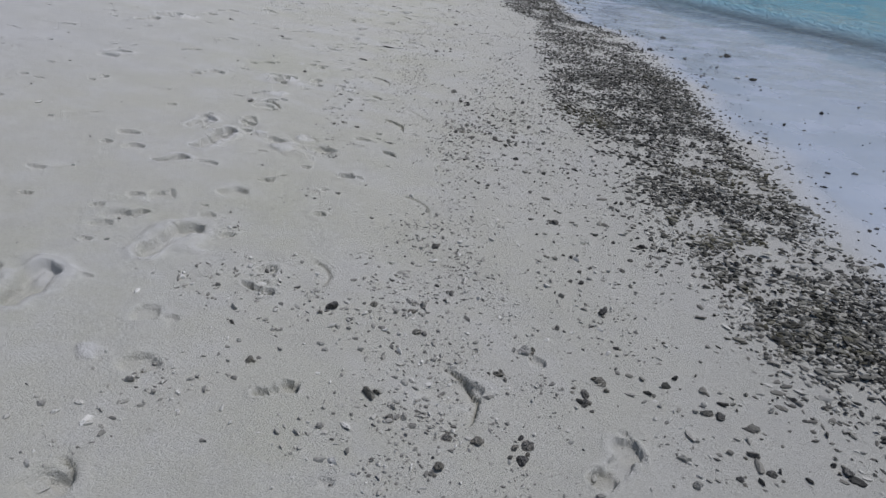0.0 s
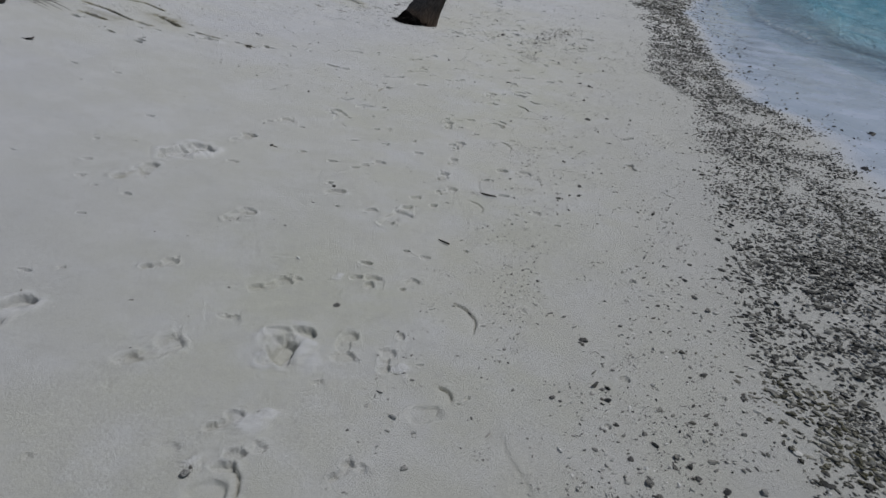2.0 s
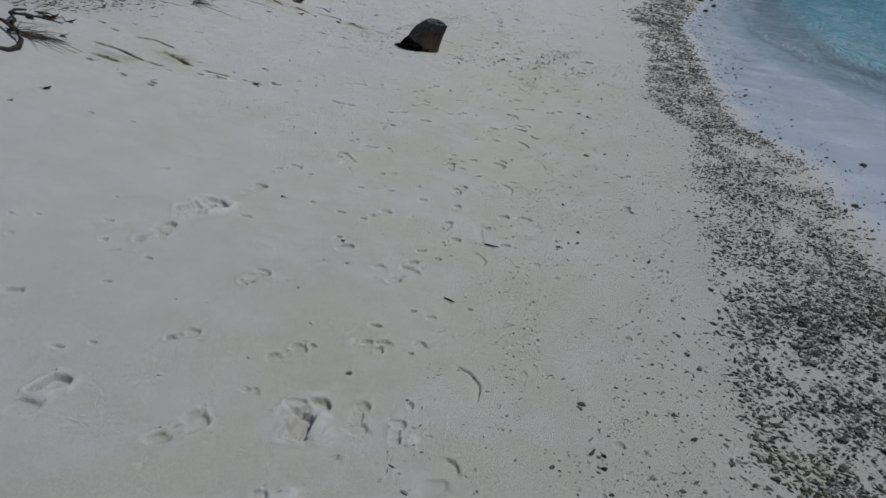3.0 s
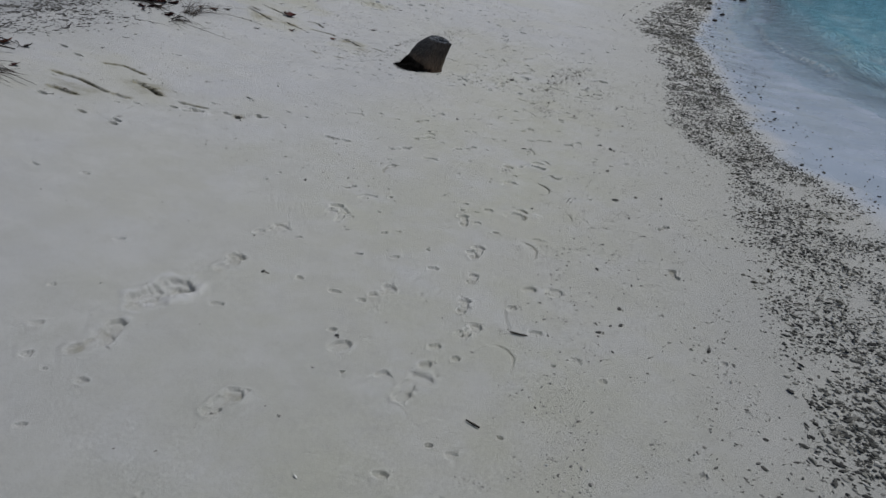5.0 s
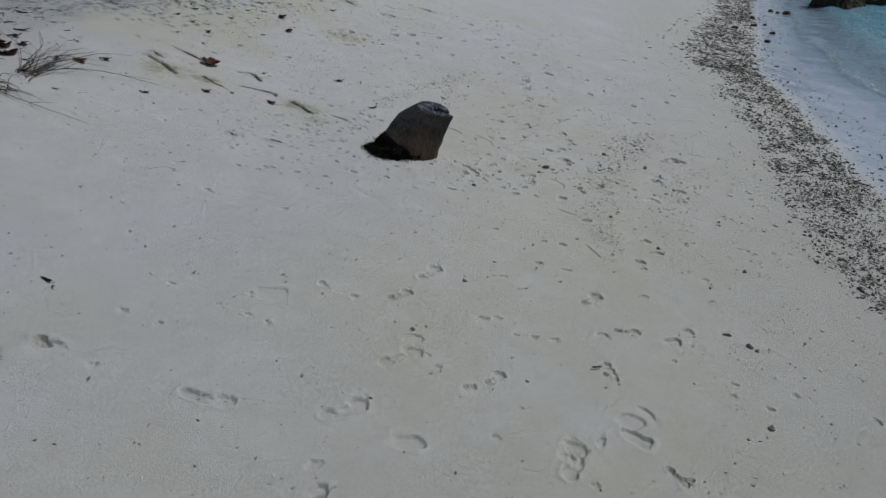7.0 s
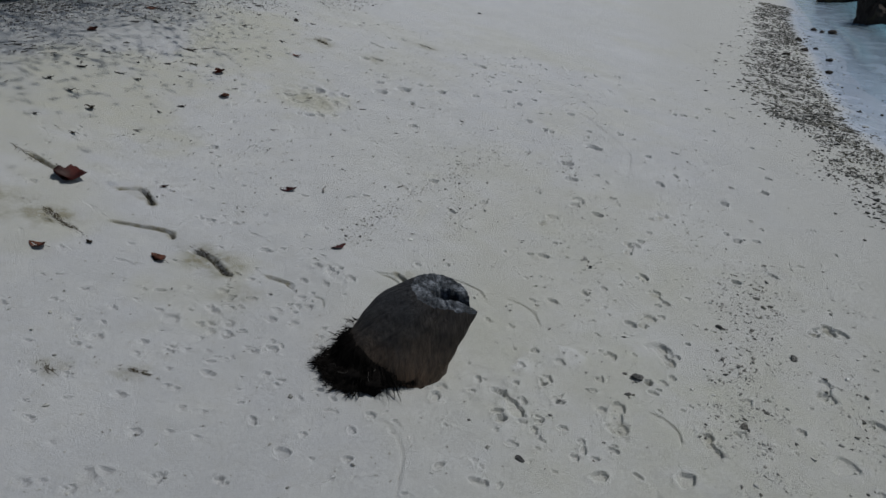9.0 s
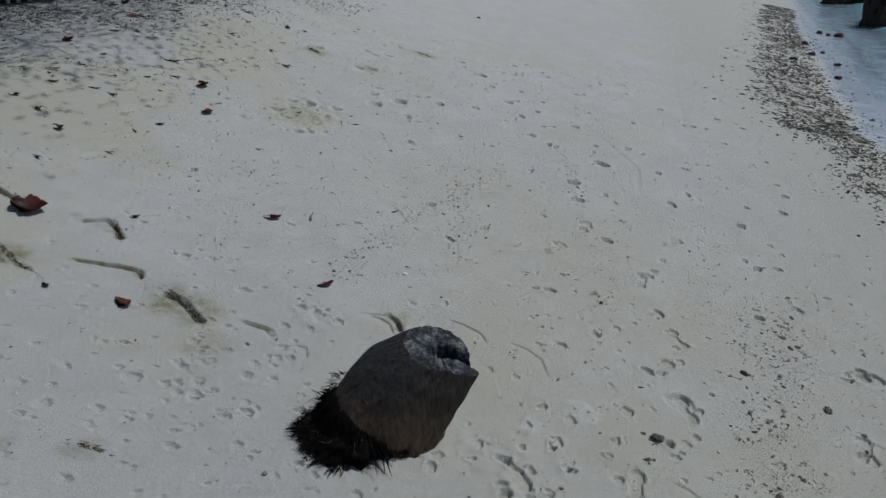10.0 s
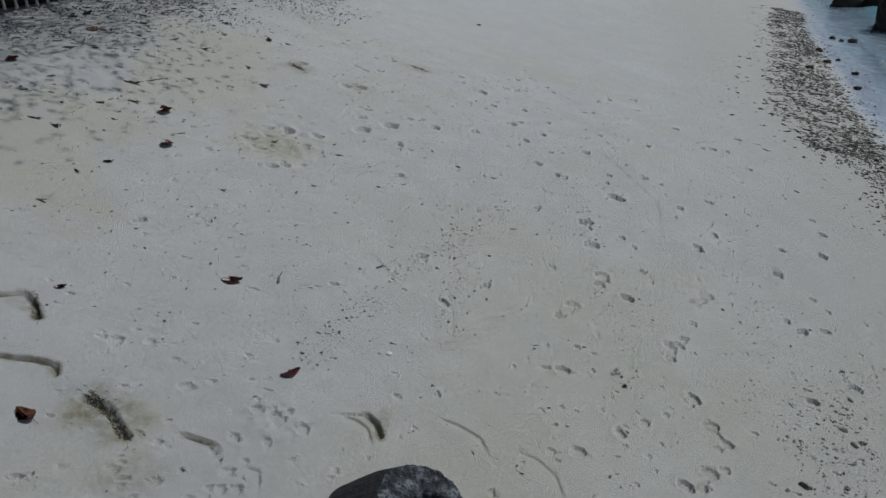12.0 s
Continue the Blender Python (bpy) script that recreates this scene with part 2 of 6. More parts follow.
LITTER = plain_material("leaf_litter", (0.06, 0.058, 0.056), (0.22, 0.21, 0.195), 0.85, 20)
LEAF_RED = leaf_material("red_dry_leaf", (0.022, 0.007, 0.006), (0.070, 0.014, 0.011), (0.13, 0.027, 0.018))
LEAF_RUST = leaf_material("rust_brown_leaf", (0.07, 0.028, 0.018), (0.18, 0.07, 0.045), (0.26, 0.12, 0.08))
LEAF_DARK = leaf_material("dark_dry_leaf", (0.018, 0.015, 0.012), (0.05, 0.038, 0.03), (0.10, 0.075, 0.055))
SHELL = plain_material("white_shell", (0.68, 0.66, 0.62), (0.8, 0.79, 0.76), 0.4, 50, True)
CLOTH = plain_material("navy_cloth", (0.012, 0.013, 0.018), (0.028, 0.03, 0.04), 0.9, 60)
TASSEL = plain_material("pale_cotton_fringe", (0.42, 0.41, 0.39), (0.6, 0.59, 0.56), 0.9, 60)
FOLIAGE = plain_material("tree_leaf", (0.035, 0.07, 0.02), (0.07, 0.12, 0.035), 0.5, 4)
WATER = water_material()

# ---- the shape of the beach ----
SEA = -0.56


def step(e0, e1, v):
    t = np.clip((v - e0) / (e1 - e0), 0, 1)
    return t * t * (3 - 2 * t)


def value_noise(x, y, seed):
    """Smooth noise in -1..1 with a cell of one unit."""
    x, y = np.asarray(x, float), np.asarray(y, float)
    xi, yi = np.floor(x).astype(np.int64), np.floor(y).astype(np.int64)
    fx, fy = x - xi, y - yi
    fx, fy = fx * fx * (3 - 2 * fx), fy * fy * (3 - 2 * fy)

    def corner(a, b):
        h = (a * 374761393 + b * 668265263 + seed * 2147483647) & 0xFFFFFFFF
        h = ((h ^ (h >> 13)) * 1274126177) & 0xFFFFFFFF
        return ((h ^ (h >> 16)) & 0xFFFF) / 32767.5 - 1

    a, b, c, d = corner(xi, yi), corner(xi + 1, yi), corner(xi, yi + 1), corner(xi + 1, yi + 1)
    return (a * (1 - fx) + b * fx) * (1 - fy) + (c * (1 - fx) + d * fx) * fy


def smooth_ground(x, y):
    """The beach's broad form: a foreshore that falls to the sea on the +x side."""
    x = x - .2 * np.clip(y - 23, 0, 60)
    u = np.clip(x, -5.5, 3.2) / 3
    v = (np.clip(y, 0.5, 17.5) - 10) / 6
    z = -.0482 - .0202 * v + .0594 * v * v + .0266 * v ** 3 + u * (-.4084 + .0128 * v - .0965 * v * v) + u * u * (.0972 - .0496 * v) - .0455 * u ** 3
    return z - .075 * np.clip(x - 3.2, 0, 60) + .12 * np.clip(-5.5 - x, 0, 4)


def axis_lines(stops, low, high, grow=1.14):
    """Grid lines: (from, to, spacing) stretches, then growing steps out to low and high."""
    lines = []
    for a, b, d in stops:
        lines += list(np.linspace(a, b, int(round((b - a) / d)) + 1)[:-1])
    lines.append(stops[-1][1])
    d = stops[-1][2]
    while lines[-1] < high:
        d *= grow
        lines.append(lines[-1] + d)
    d = stops[0][2]
    while lines[0] > low:
        d *= grow
        lines.insert(0, lines[0] - d)
    return np.array(lines)


GX = axis_lines([(-5.2, -2.75, .012), (-2.75, .95, .0054), (.95, 3.2, .035)], -160, 220)
GY = axis_lines([(0.95, 6.0, .0074), (6.0, 11.3, .0084), (11.3, 14.4, .0070), (14.4, 20.0, .018)], -120, 420)
XX, YY = np.meshgrid(GX, GY)
near = step(-9, -6, XX) * (1 - step(5, 9, XX)) * (1 - step(26, 40, YY))
ZZ = smooth_ground(XX, YY)
ZZ += near * (.012 * value_noise(XX / .9, YY / .9, 1) + .006 * value_noise(XX / .31, YY / .31, 2) + .0013 * value_noise(XX / .085, YY / .085, 3))
dry_zone = 1 - step(1.2, 2.2, XX)
ZZ += near * dry_zone * .0003 * value_noise(XX / .034, YY / .034, 4)
STAIN_SHADE = np.zeros_like(ZZ)
FRESH = np.zeros_like(ZZ)
OCHRE = np.zeros_like(ZZ)


def window(x, y, r):
    i0, i1 = np.searchsorted(GX, (x - r, x + r))
    j0, j1 = np.searchsorted(GY, (y - r, y + r))
    return slice(j0, j1), slice(i0, i1)


SUNWARD = (math.sin(radians(SUN_BEARING)), math.cos(radians(SUN_BEARING)))


def bowl(q, dx=None, dy=None):
    """1 inside, 0 outside; where a direction is given the wall on the sunny side is the steeper one."""
    if dx is None:
        return 1 - step(.82, 1.04, q)
    facing = (dx * SUNWARD[0] + dy * SUNWARD[1]) / (np.hypot(dx, dy) + 1e-6)
    soft = .15 + .24 * (.5 - .5 * facing)
    t = np.clip((1.05 - q) / soft, 0, 1)
    return t * t * (3 - 2 * t)


def press_foot(x, y, heading, length, depth, toes=True, right=True):
    """Press a bare foot into the sand."""
    w = window(x, y, length)
    c, s = math.cos(radians(heading)), math.sin(radians(heading))
    dx, dy = XX[w] - x, YY[w] - y
    if dx.size == 0:
        return
    jig = .012 * value_noise(XX[w] / .03, YY[w] / .03, 7)
    u, v = (dx * c + dy * s) / length, (-dx * s + dy * c) / length * (1 if right else -1)
    u = u + .03 * value_noise(XX[w] / .07, YY[w] / .07, 11) + .008 * value_noise(XX[w] / .03, YY[w] / .03, 12)
    v = v + .03 * value_noise(XX[w] / .07, YY[w] / .07, 13) + .008 * value_noise(XX[w] / .03, YY[w] / .03, 14)
    pads = [(-.34, .0, .155, .125, 1.0), (-.08, -.05, .25, .11, .7), (.2, .0, .165, .175, .9)]
    if toes:
        pads += [(.43 - .045 * k, .115 - .072 * k, .054 - .004 * k, .046 - .003 * k, .30) for k in range(5)]
    sink, lip, near_pad = np.zeros_like(u), np.zeros_like(u), np.full_like(u, 9.0)
    for pu, pv, ru, rv, k in pads:
        q = np.sqrt(((u - pu) / ru) ** 2 + ((v - pv) / rv) ** 2) + jig * 3
        du, dv = (u - pu), (v - pv) * (1 if right else -1)
        sink = np.maximum(sink, k * bowl(q, du * c - dv * s, du * s + dv * c))
        near_pad = np.minimum(near_pad, q)
        lip = np.maximum(lip, k * np.exp(-((q - 1.3) / .22) ** 2))
    crumble = .0016 * value_noise(XX[w] / .017, YY[w] / .017, 9) + .0025 * value_noise(XX[w] / .045, YY[w] / .045, 10)
    ZZ[w] += depth * (-sink + .26 * lip * (1 - sink)) + crumble * np.clip(sink + lip, 0, 1)
    halo = np.exp(-np.clip(near_pad - .9, 0, 9) / .45) * np.clip(.55 + .9 * value_noise(XX[w] / .06, YY[w] / .06, 15), 0, 1)
    FRESH[w] = np.maximum(FRESH[w], np.clip((depth - .012) / .016, 0, .8) * np.clip(halo * (1 - .75 * sink), 0, 1))
    # mottled darkening where the foot sank in
    STAIN_SHADE[w] = np.maximum(STAIN_SHADE[w], .5 * sink * np.clip(.3 + value_noise(XX[w] / .05, YY[w] / .05, 16), 0, 1))


def press_hollow(x, y, r, depth, squeeze=1.0, turn=0.0):
    w = window(x, y, r * 2.4)
    dx, dy = XX[w] - x, YY[w] - y
    if dx.size == 0:
        return
    c, s = math.cos(turn), math.sin(turn)
    jig = .3 * value_noise(XX[w] / (.7 * r), YY[w] / (.7 * r), 8)
    q = np.sqrt(((dx * c + dy * s) / r) ** 2 + ((-dx * s + dy * c) / (r * squeeze)) ** 2) + jig
    sink = bowl(q, dx, dy)
    lip = np.exp(-((q - 1.35) / .35) ** 2)
    ZZ[w] += depth * (-sink + .22 * lip * (1 - sink))
    FRESH[w] = np.maximum(FRESH[w], np.clip(depth / .04, 0, .4) * lip * np.clip(.4 + .8 * value_noise(XX[w] / .05, YY[w] / .05, 23), 0, 1))


def heap_up(x, y, rad, high):
    """A low, lumpy heap of loose dry sand."""
    w = window(x, y, rad * 1.6)
    q = np.hypot(XX[w] - x, (YY[w] - y) / 1.15) / rad + .45 * value_noise(XX[w] / (.6 * rad), YY[w] / (.6 * rad), 17)
    body = 1 - step(.25, 1.15, q)
    ZZ[w] += high * body * (1 + .25 * value_noise(XX[w] / .03, YY[w] / .03, 18))
    FRESH[w] = np.maximum(FRESH[w], .8 * (1 - step(.35, 1.0, q)))


def press_trough(x0, y0, x1, y1, half, depth):
    """A long hollow with a steep end, pushed up on its far side."""
    length = math.hypot(x1 - x0, y1 - y0)
    ux, uy = (x1 - x0) / length, (y1 - y0) / length
    w = window((x0 + x1) / 2, (y0 + y1) / 2, length + 3 * half)
    dx, dy = XX[w] - x0, YY[w] - y0
    u = dx * ux + dy * uy
    v = -dx * uy + dy * ux + .3 * half * value_noise(XX[w] / .06, YY[w] / .06, 19)
    over = np.maximum(np.maximum(-u, u - length), 0)
    q = np.hypot(over, v) / (half * (.75 + .5 * np.clip(u / length, 0, 1))) + .16 * value_noise(XX[w] / .025, YY[w] / .025, 20)
    sink = bowl(q, v * -uy + over * ux, v * ux + over * uy)
    lip = np.exp(-((q - 1.45) / .4) ** 2) * np.clip(.6 + .8 * value_noise(XX[w] / .05, YY[w] / .05, 21), 0, 1)
    crumble = .0022 * value_noise(XX[w] / .016, YY[w] / .016, 22)
    ZZ[w] += depth * (-sink + .28 * lip * (1 - sink)) + crumble * np.clip(sink + .6 * lip, 0, 1)
    FRESH[w] = np.maximum(FRESH[w], np.clip(depth / .03, 0, .8) * lip * (1 - sink))


def press_edge(points, depth, broad=.05, sharp=.009):
    """A curved edge: a shallow dish on its right that ends in a steep lip on its left, as one walks along it from first to last point."""
    pts = np.array(points, float)
    mid, r = pts.mean(0), np.abs(pts - pts.mean(0)).max() + .16
    w = window(mid[0], mid[1], r)
    px, py = XX[w], YY[w]
    if px.size == 0:
        return
    best, side, along = np.full(px.shape, 9.0), np.zeros(px.shape), np.zeros(px.shape)
    # a smooth run through the points
    t = np.linspace(0, len(pts) - 1, 5 * (len(pts) - 1) + 1)
    run = np.stack([np.interp(t, range(len(pts)), pts[:, k]) for k in (0, 1)], -1)
    run[1:-1] = .25 * run[:-2] + .5 * run[1:-1] + .25 * run[2:]
    for k in range(len(run) - 1):
        a, d = run[k], run[k + 1] - run[k]
        f = np.clip(((px - a[0]) * d[0] + (py - a[1]) * d[1]) / (d @ d), 0, 1)
        ex, ey = px - a[0] - f * d[0], py - a[1] - f * d[1]
        dist = np.hypot(ex, ey)
        sel = dist < best
        best[sel], along[sel] = dist[sel], ((k + f) / (len(run) - 1))[sel]
        side[sel] = (d[0] * ey - d[1] * ex)[sel]
    fade = step(0, .22, along) * (1 - .55 * step(.85, 1, along))
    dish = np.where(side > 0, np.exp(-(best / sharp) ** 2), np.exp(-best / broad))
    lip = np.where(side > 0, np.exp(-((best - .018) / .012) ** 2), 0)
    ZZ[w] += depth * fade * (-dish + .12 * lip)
    # the steep lip's shadow, painted as a thin dark line
    STAIN_SHADE[w] = np.maximum(STAIN_SHADE[w], np.clip(depth / .016, 0, 1) * .8 * fade * np.exp(-(best / .005) ** 2))


def press_furrow(points, depth, width):
    """A furrow dragged through the sand, with weed-stained walls."""
    for (x0, y0), (x1, y1) in zip(points, points[1:]):
        n = max(2, int(math.hypot(x1 - x0, y1 - y0) / (width * .45)))
        for k in range(n):
            x, y = x0 + (x1 - x0) * k / n, y0 + (y1 - y0) * k / n
            w = window(x, y, width * 2.5)
            q = np.hypot(XX[w] - x, YY[w] - y) / width
            ZZ[w] -= depth * .5 * (1 - step(.3, 1.1, q))
            STAIN_SHADE[w] = np.maximum(STAIN_SHADE[w], .85 * (1 - step(.6, 2.2, q + .4 * value_noise(XX[w] / .03, YY[w] / .03, 33))))


def stir(x, y, r, amount, cell, seed):
    """A patch of churned sand."""
    w = window(x, y, r * 1.3)
    q = np.hypot(XX[w] - x, YY[w] - y) / r
    ZZ[w] += amount * (1 - step(.45, 1.1, q)) * (value_noise(XX[w] / cell, YY[w] / cell, seed) + .6 * value_noise(XX[w] / cell * 2.1, YY[w] / cell * 2.1, seed + 1))


def stain(x, y, r, amount):
    w = window(x, y, r * 2)
    q = np.hypot(XX[w] - x, YY[w] - y) / r
    STAIN_SHADE[w] = np.maximum(STAIN_SHADE[w], amount * (1 - step(.2, 1.2, q + .35 * value_noise(XX[w] / (r * .5), YY[w] / (r * .5), 31))))


# marks in the sand. Bare feet: x, y, heading, length (below nought: a left foot)
FEET_NEAR = [(0.48, 1.34, 57, 0.25), (-0.33, 1.39, 33, 0.13), (-0.48, 1.83, -21, 0.13), (-0.93, 3.46, -76, -0.22), (-0.63, 4.04, 71, 0.13), (-1.03, 4.11, 64, 0.16), (-1.41, 4.35, 66, 0.29), (-0.81, 4.65, -82, 0.25), (-0.65, 4.65, 93, -0.19),
             (-1.68, 4.88, 55, 0.18), (-1.23, 4.97, 57, 0.23), (-1.62, 5.51, 72, -0.24), (-2.28, 5.65, 79, 0.27), (-0.93, 5.94, 70, -0.3), (-0.74, 6.53, 68, -0.21), (-2.11, 6.62, 85, 0.3), (-1.27, 6.73, 62, 0.23), (-0.82, 6.77, 89, 0.21),
             (-0.82, 7.12, 88, 0.19), (-2.08, 7.15, 59, 0.29), (-0.84, 7.5, 82, 0.25), (0.46, 7.76, 106, -0.17), (-1, 7.96, 98, 0.23), (-1.88, 8.13, 64, 0.13), (0.48, 8.56, 55, 0.16)]
FEET_FAR = [(-2.27, 9.08, 6, 0.26), (-1.76, 9.25, 50, 0.26), (-0.81, 9.27, 82, 0.29), (-0.38, 9.3, -48, 0.14), (-1.18, 9.71, 66, 0.17), (-1.63, 9.71, 57, 0.3), (-0.62, 9.96, 108, 0.13), (-1.76, 10.26, 59, 0.21), (-0.51, 10.4, 14, 0.18),
            (-1.66, 10.59, 67, 0.25), (-0.71, 10.7, 59, 0.22), (-0.77, 12.5, 107, -0.19), (-1.18, 12.52, -94, 0.28), (-0.9, 13.18, 104, -0.25), (-0.08, 13.16, 67, 0.23), (0.11, 13.79, 39, -0.26), (-1, 14.44, 87, 0.24), (-0.86, 13.82, 116, -0.22),
            (-0.72, 15.12, 57, 0.27), (-0.96, 13.49, 63, -0.22), (-1.56, 14.63, 66, 0.27)]
# troughs where a foot slid: two ends, half width and depth in centimetres
TROUGHS = [(-1.02, 1.55, -1.02, 1.7, 3.8, 3.2), (-0.84, 1.92, -0.78, 2.14, 3.4, 3), (-1.09, 2.69, -1.03, 2.78, 2.3, 2.4), (-1.02, 2.95, -0.97, 3.2, 3, 2.8), (-1.14, 3.21, -1.1, 3.36, 2.6, 2),
           (-1, 3.21, -0.97, 3.26, 2, 3.4), (-1.96, 4.3, -1.92, 4.39, 2.8, 3), (-1.05, 4.45, -0.99, 4.68, 3.5, 2.8), (-1, 4.48, -1.03, 4.58, 4.5, 3.4), (-2.23, 5.65, -2.27, 5.8, 2.9, 2.4),
           (-2.28, 5.96, -2.18, 6.2, 4.1, 2.2), (-2.32, 6.05, -2.21, 6.23, 5.2, 2.8), (-1.78, 7.48, -1.8, 7.69, 2.2, 1.2), (-3.48, 8.71, -3.41, 8.82, 3, 2.4), (-0.58, 9.52, -0.51, 9.48, 3, 1.8),
           (-1.71, 12.54, -1.63, 12.42, 2.3, 1.8)]
# heels, balls of feet and paws: x, y, radius in centimetres
HOLLOWS_NEAR = [(-0.67, 1.02, 4.3), (-0.65, 1.4, 4.5), (0.08, 1.5, 6.6), (-0.71, 1.6, 3.5), (-1, 2.14, 4.9), (-0.95, 2.18, 2.3), (-1.02, 2.31, 2.8), (-0.95, 2.35, 5.6), (-0.42, 2.46, 2.4),
                (-0.74, 2.52, 5.8), (-0.67, 2.71, 2.4), (-0.92, 2.78, 3.2), (-1.22, 2.79, 3.8), (-0.39, 2.94, 4.3), (-1.31, 2.94, 3.8), (-0.76, 3.24, 5.6), (-0.53, 3.25, 5.5), (-0.9, 3.3, 2.3),
                (-1.13, 3.41, 3.6), (-0.93, 3.45, 3.9), (-0.38, 3.53, 3.7), (-0.31, 3.68, 2), (-0.92, 3.78, 3.9), (-0.95, 3.82, 5.2), (-0.95, 3.92, 2.8), (-0.94, 3.98, 2.7), (-1.94, 4.21, 4.9),
                (-0.46, 4.39, 5.9), (-1.07, 4.64, 4.1), (-2.46, 4.83, 3.6), (-0.93, 5.19, 3), (-0.86, 5.22, 3.3), (-0.93, 5.35, 2.5)]
HOLLOWS_FAR = [(-1.33, 6.1, 5.3), (-0.91, 6.11, 3.6), (-2.29, 6.16, 3.1), (-0.41, 6.64, 3.9), (-0.47, 7.14, 5), (-0.33, 7.17, 5.3), (-0.87, 7.47, 3.9), (-1.85, 7.62, 4.2), (-1.86, 7.73, 4.4),
               (-1.72, 8.02, 6.7), (-0.65, 8.24, 7.5), (-1.72, 8.77, 3.8), (-0.76, 8.91, 6.6), (-3.22, 8.96, 3), (-2.99, 9.11, 5), (-1.47, 9.13, 5.7), (-0.82, 9.28, 4.5), (-0.55, 9.6, 6.1),
               (-1.61, 9.87, 5), (-2.39, 9.96, 8.2), (-4.28, 10.1, 3.6), (-0.27, 10.38, 4.7), (-0.24, 11.55, 4.3), (-0.73, 11.89, 4.5), (-0.19, 12.53, 6), (0.07, 12.89, 5.9), (-0.1, 13.07, 5.5),
               (-0.92, 13.21, 7.4), (0.18, 13.79, 6.8), (-0.97, 14.49, 4.1), (-1.37, 14.99, 4.5), (-1.35, 15.1, 5.4), (-1.42, 15.86, 3.6)]
# dry sand thrown up beside them: x, y, radius and height in centimetres
MOUNDS = [(-0.76, 1.41, 3.3, 0.8), (-0.99, 1.74, 8, 1.2), (-0.74, 2.06, 7.7, 1), (-0.69, 3.18, 7.3, 1.2), (-0.93, 3.21, 5.2, 1.5), (-0.83, 3.31, 3.2, 1), (-0.64, 3.35, 5.2, 0.9),
          (-1.09, 3.39, 3.7, 0.8), (-1.03, 3.91, 2.8, 0.8), (-0.96, 4.13, 6.3, 1.2), (-0.92, 4.17, 4.2, 1), (-1.91, 4.3, 6.9, 0.8), (-1.07, 4.48, 2.5, 0.7), (-0.89, 4.49, 8.3, 0.9),
          (-0.58, 4.61, 5.1, 0.8), (-0.95, 4.62, 4.5, 1), (-1, 5.16, 3.3, 0.5), (-2.18, 6.12, 6.2, 1), (-2.17, 6.14, 8, 1.2), (-0.5, 8.33, 5, 0.9), (-3.31, 8.76, 6.5, 0.8),
          (-1.62, 12.8, 8.2, 0.4), (-1.4, 12.94, 8.5, 0.5)]
# bowed rims of shallow prints: two ends, depth in centimetres
RIMS = [(-0.68, 1.09, -0.63, 0.99, 1.2), (0.05, 1.61, 0.13, 1.38, 1.6), (-0.38, 2.09, -0.31, 1.92, 0.9), (-0.15, 2.85, -0.01, 2.69, 0.8), (-0.27, 3.4, -0.2, 3.36, 1.8),
        (-0.94, 3.95, -0.89, 3.76, 1.4), (-0.32, 4.01, -0.19, 3.83, 1.6), (-0.44, 4.56, -0.37, 4.5, 1.4), (-0.51, 5.2, -0.36, 4.98, 1.2), (-0.62, 6.46, -0.5, 6.26, 0.8),
        (-0.57, 7.81, -0.46, 7.6, 1), (-0.59, 8.28, -0.58, 8.19, 1.4), (-0.64, 8.38, -0.56, 8.34, 1.7), (-0.26, 8.5, -0.26, 8.33, 0.9), (-1.73, 8.55, -1.67, 8.81, 1.6),
        (-0.54, 9.08, -0.42, 8.86, 1.5), (-0.52, 9.73, -0.44, 9.66, 1.2), (-1.05, 12.64, -0.9, 12.43, 0.8), (-2.51, 13.32, -2.34, 13.21, 1.1), (-1.79, 13.37, -1.56, 13.17, 0.7)]

marks = random.Random(23)
for x, y, rad, high in MOUNDS:
    heap_up(x, y, .01 * rad, .01 * high)
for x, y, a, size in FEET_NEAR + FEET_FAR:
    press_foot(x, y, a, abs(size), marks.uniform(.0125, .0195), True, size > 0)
for x0, y0, x1, y1, half, deep in TROUGHS:
    press_trough(x0, y0, x1, y1, .0112 * half, .0095 * deep)
for x, y, rad in HOLLOWS_NEAR + HOLLOWS_FAR:
    press_hollow(x, y, .011 * rad, marks.uniform(.009, .017), marks.uniform(.65, .85), marks.uniform(0, 1))
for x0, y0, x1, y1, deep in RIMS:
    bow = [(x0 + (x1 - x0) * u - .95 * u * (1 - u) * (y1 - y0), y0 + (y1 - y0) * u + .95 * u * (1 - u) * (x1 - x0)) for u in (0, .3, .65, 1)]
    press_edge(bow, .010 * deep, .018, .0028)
# lesser dents along the trodden lane and across the open sand
for k in range(110):
    x, y = (marks.gauss(-.85, .33), marks.uniform(1.0, 13.2)) if k % 3 else (marks.uniform(-2.8, .5), marks.uniform(1.6, 14.0))
    press_hollow(x, y, marks.uniform(.011, .036), marks.uniform(.006, .014), marks.uniform(.6, .9), marks.uniform(0, 1.2))

# a churned patch near the start of the walk
stir(-.66, 3.27, .34, .008, .12, 64)
stir(-.62, 3.20, .22, .005, .035, 66)
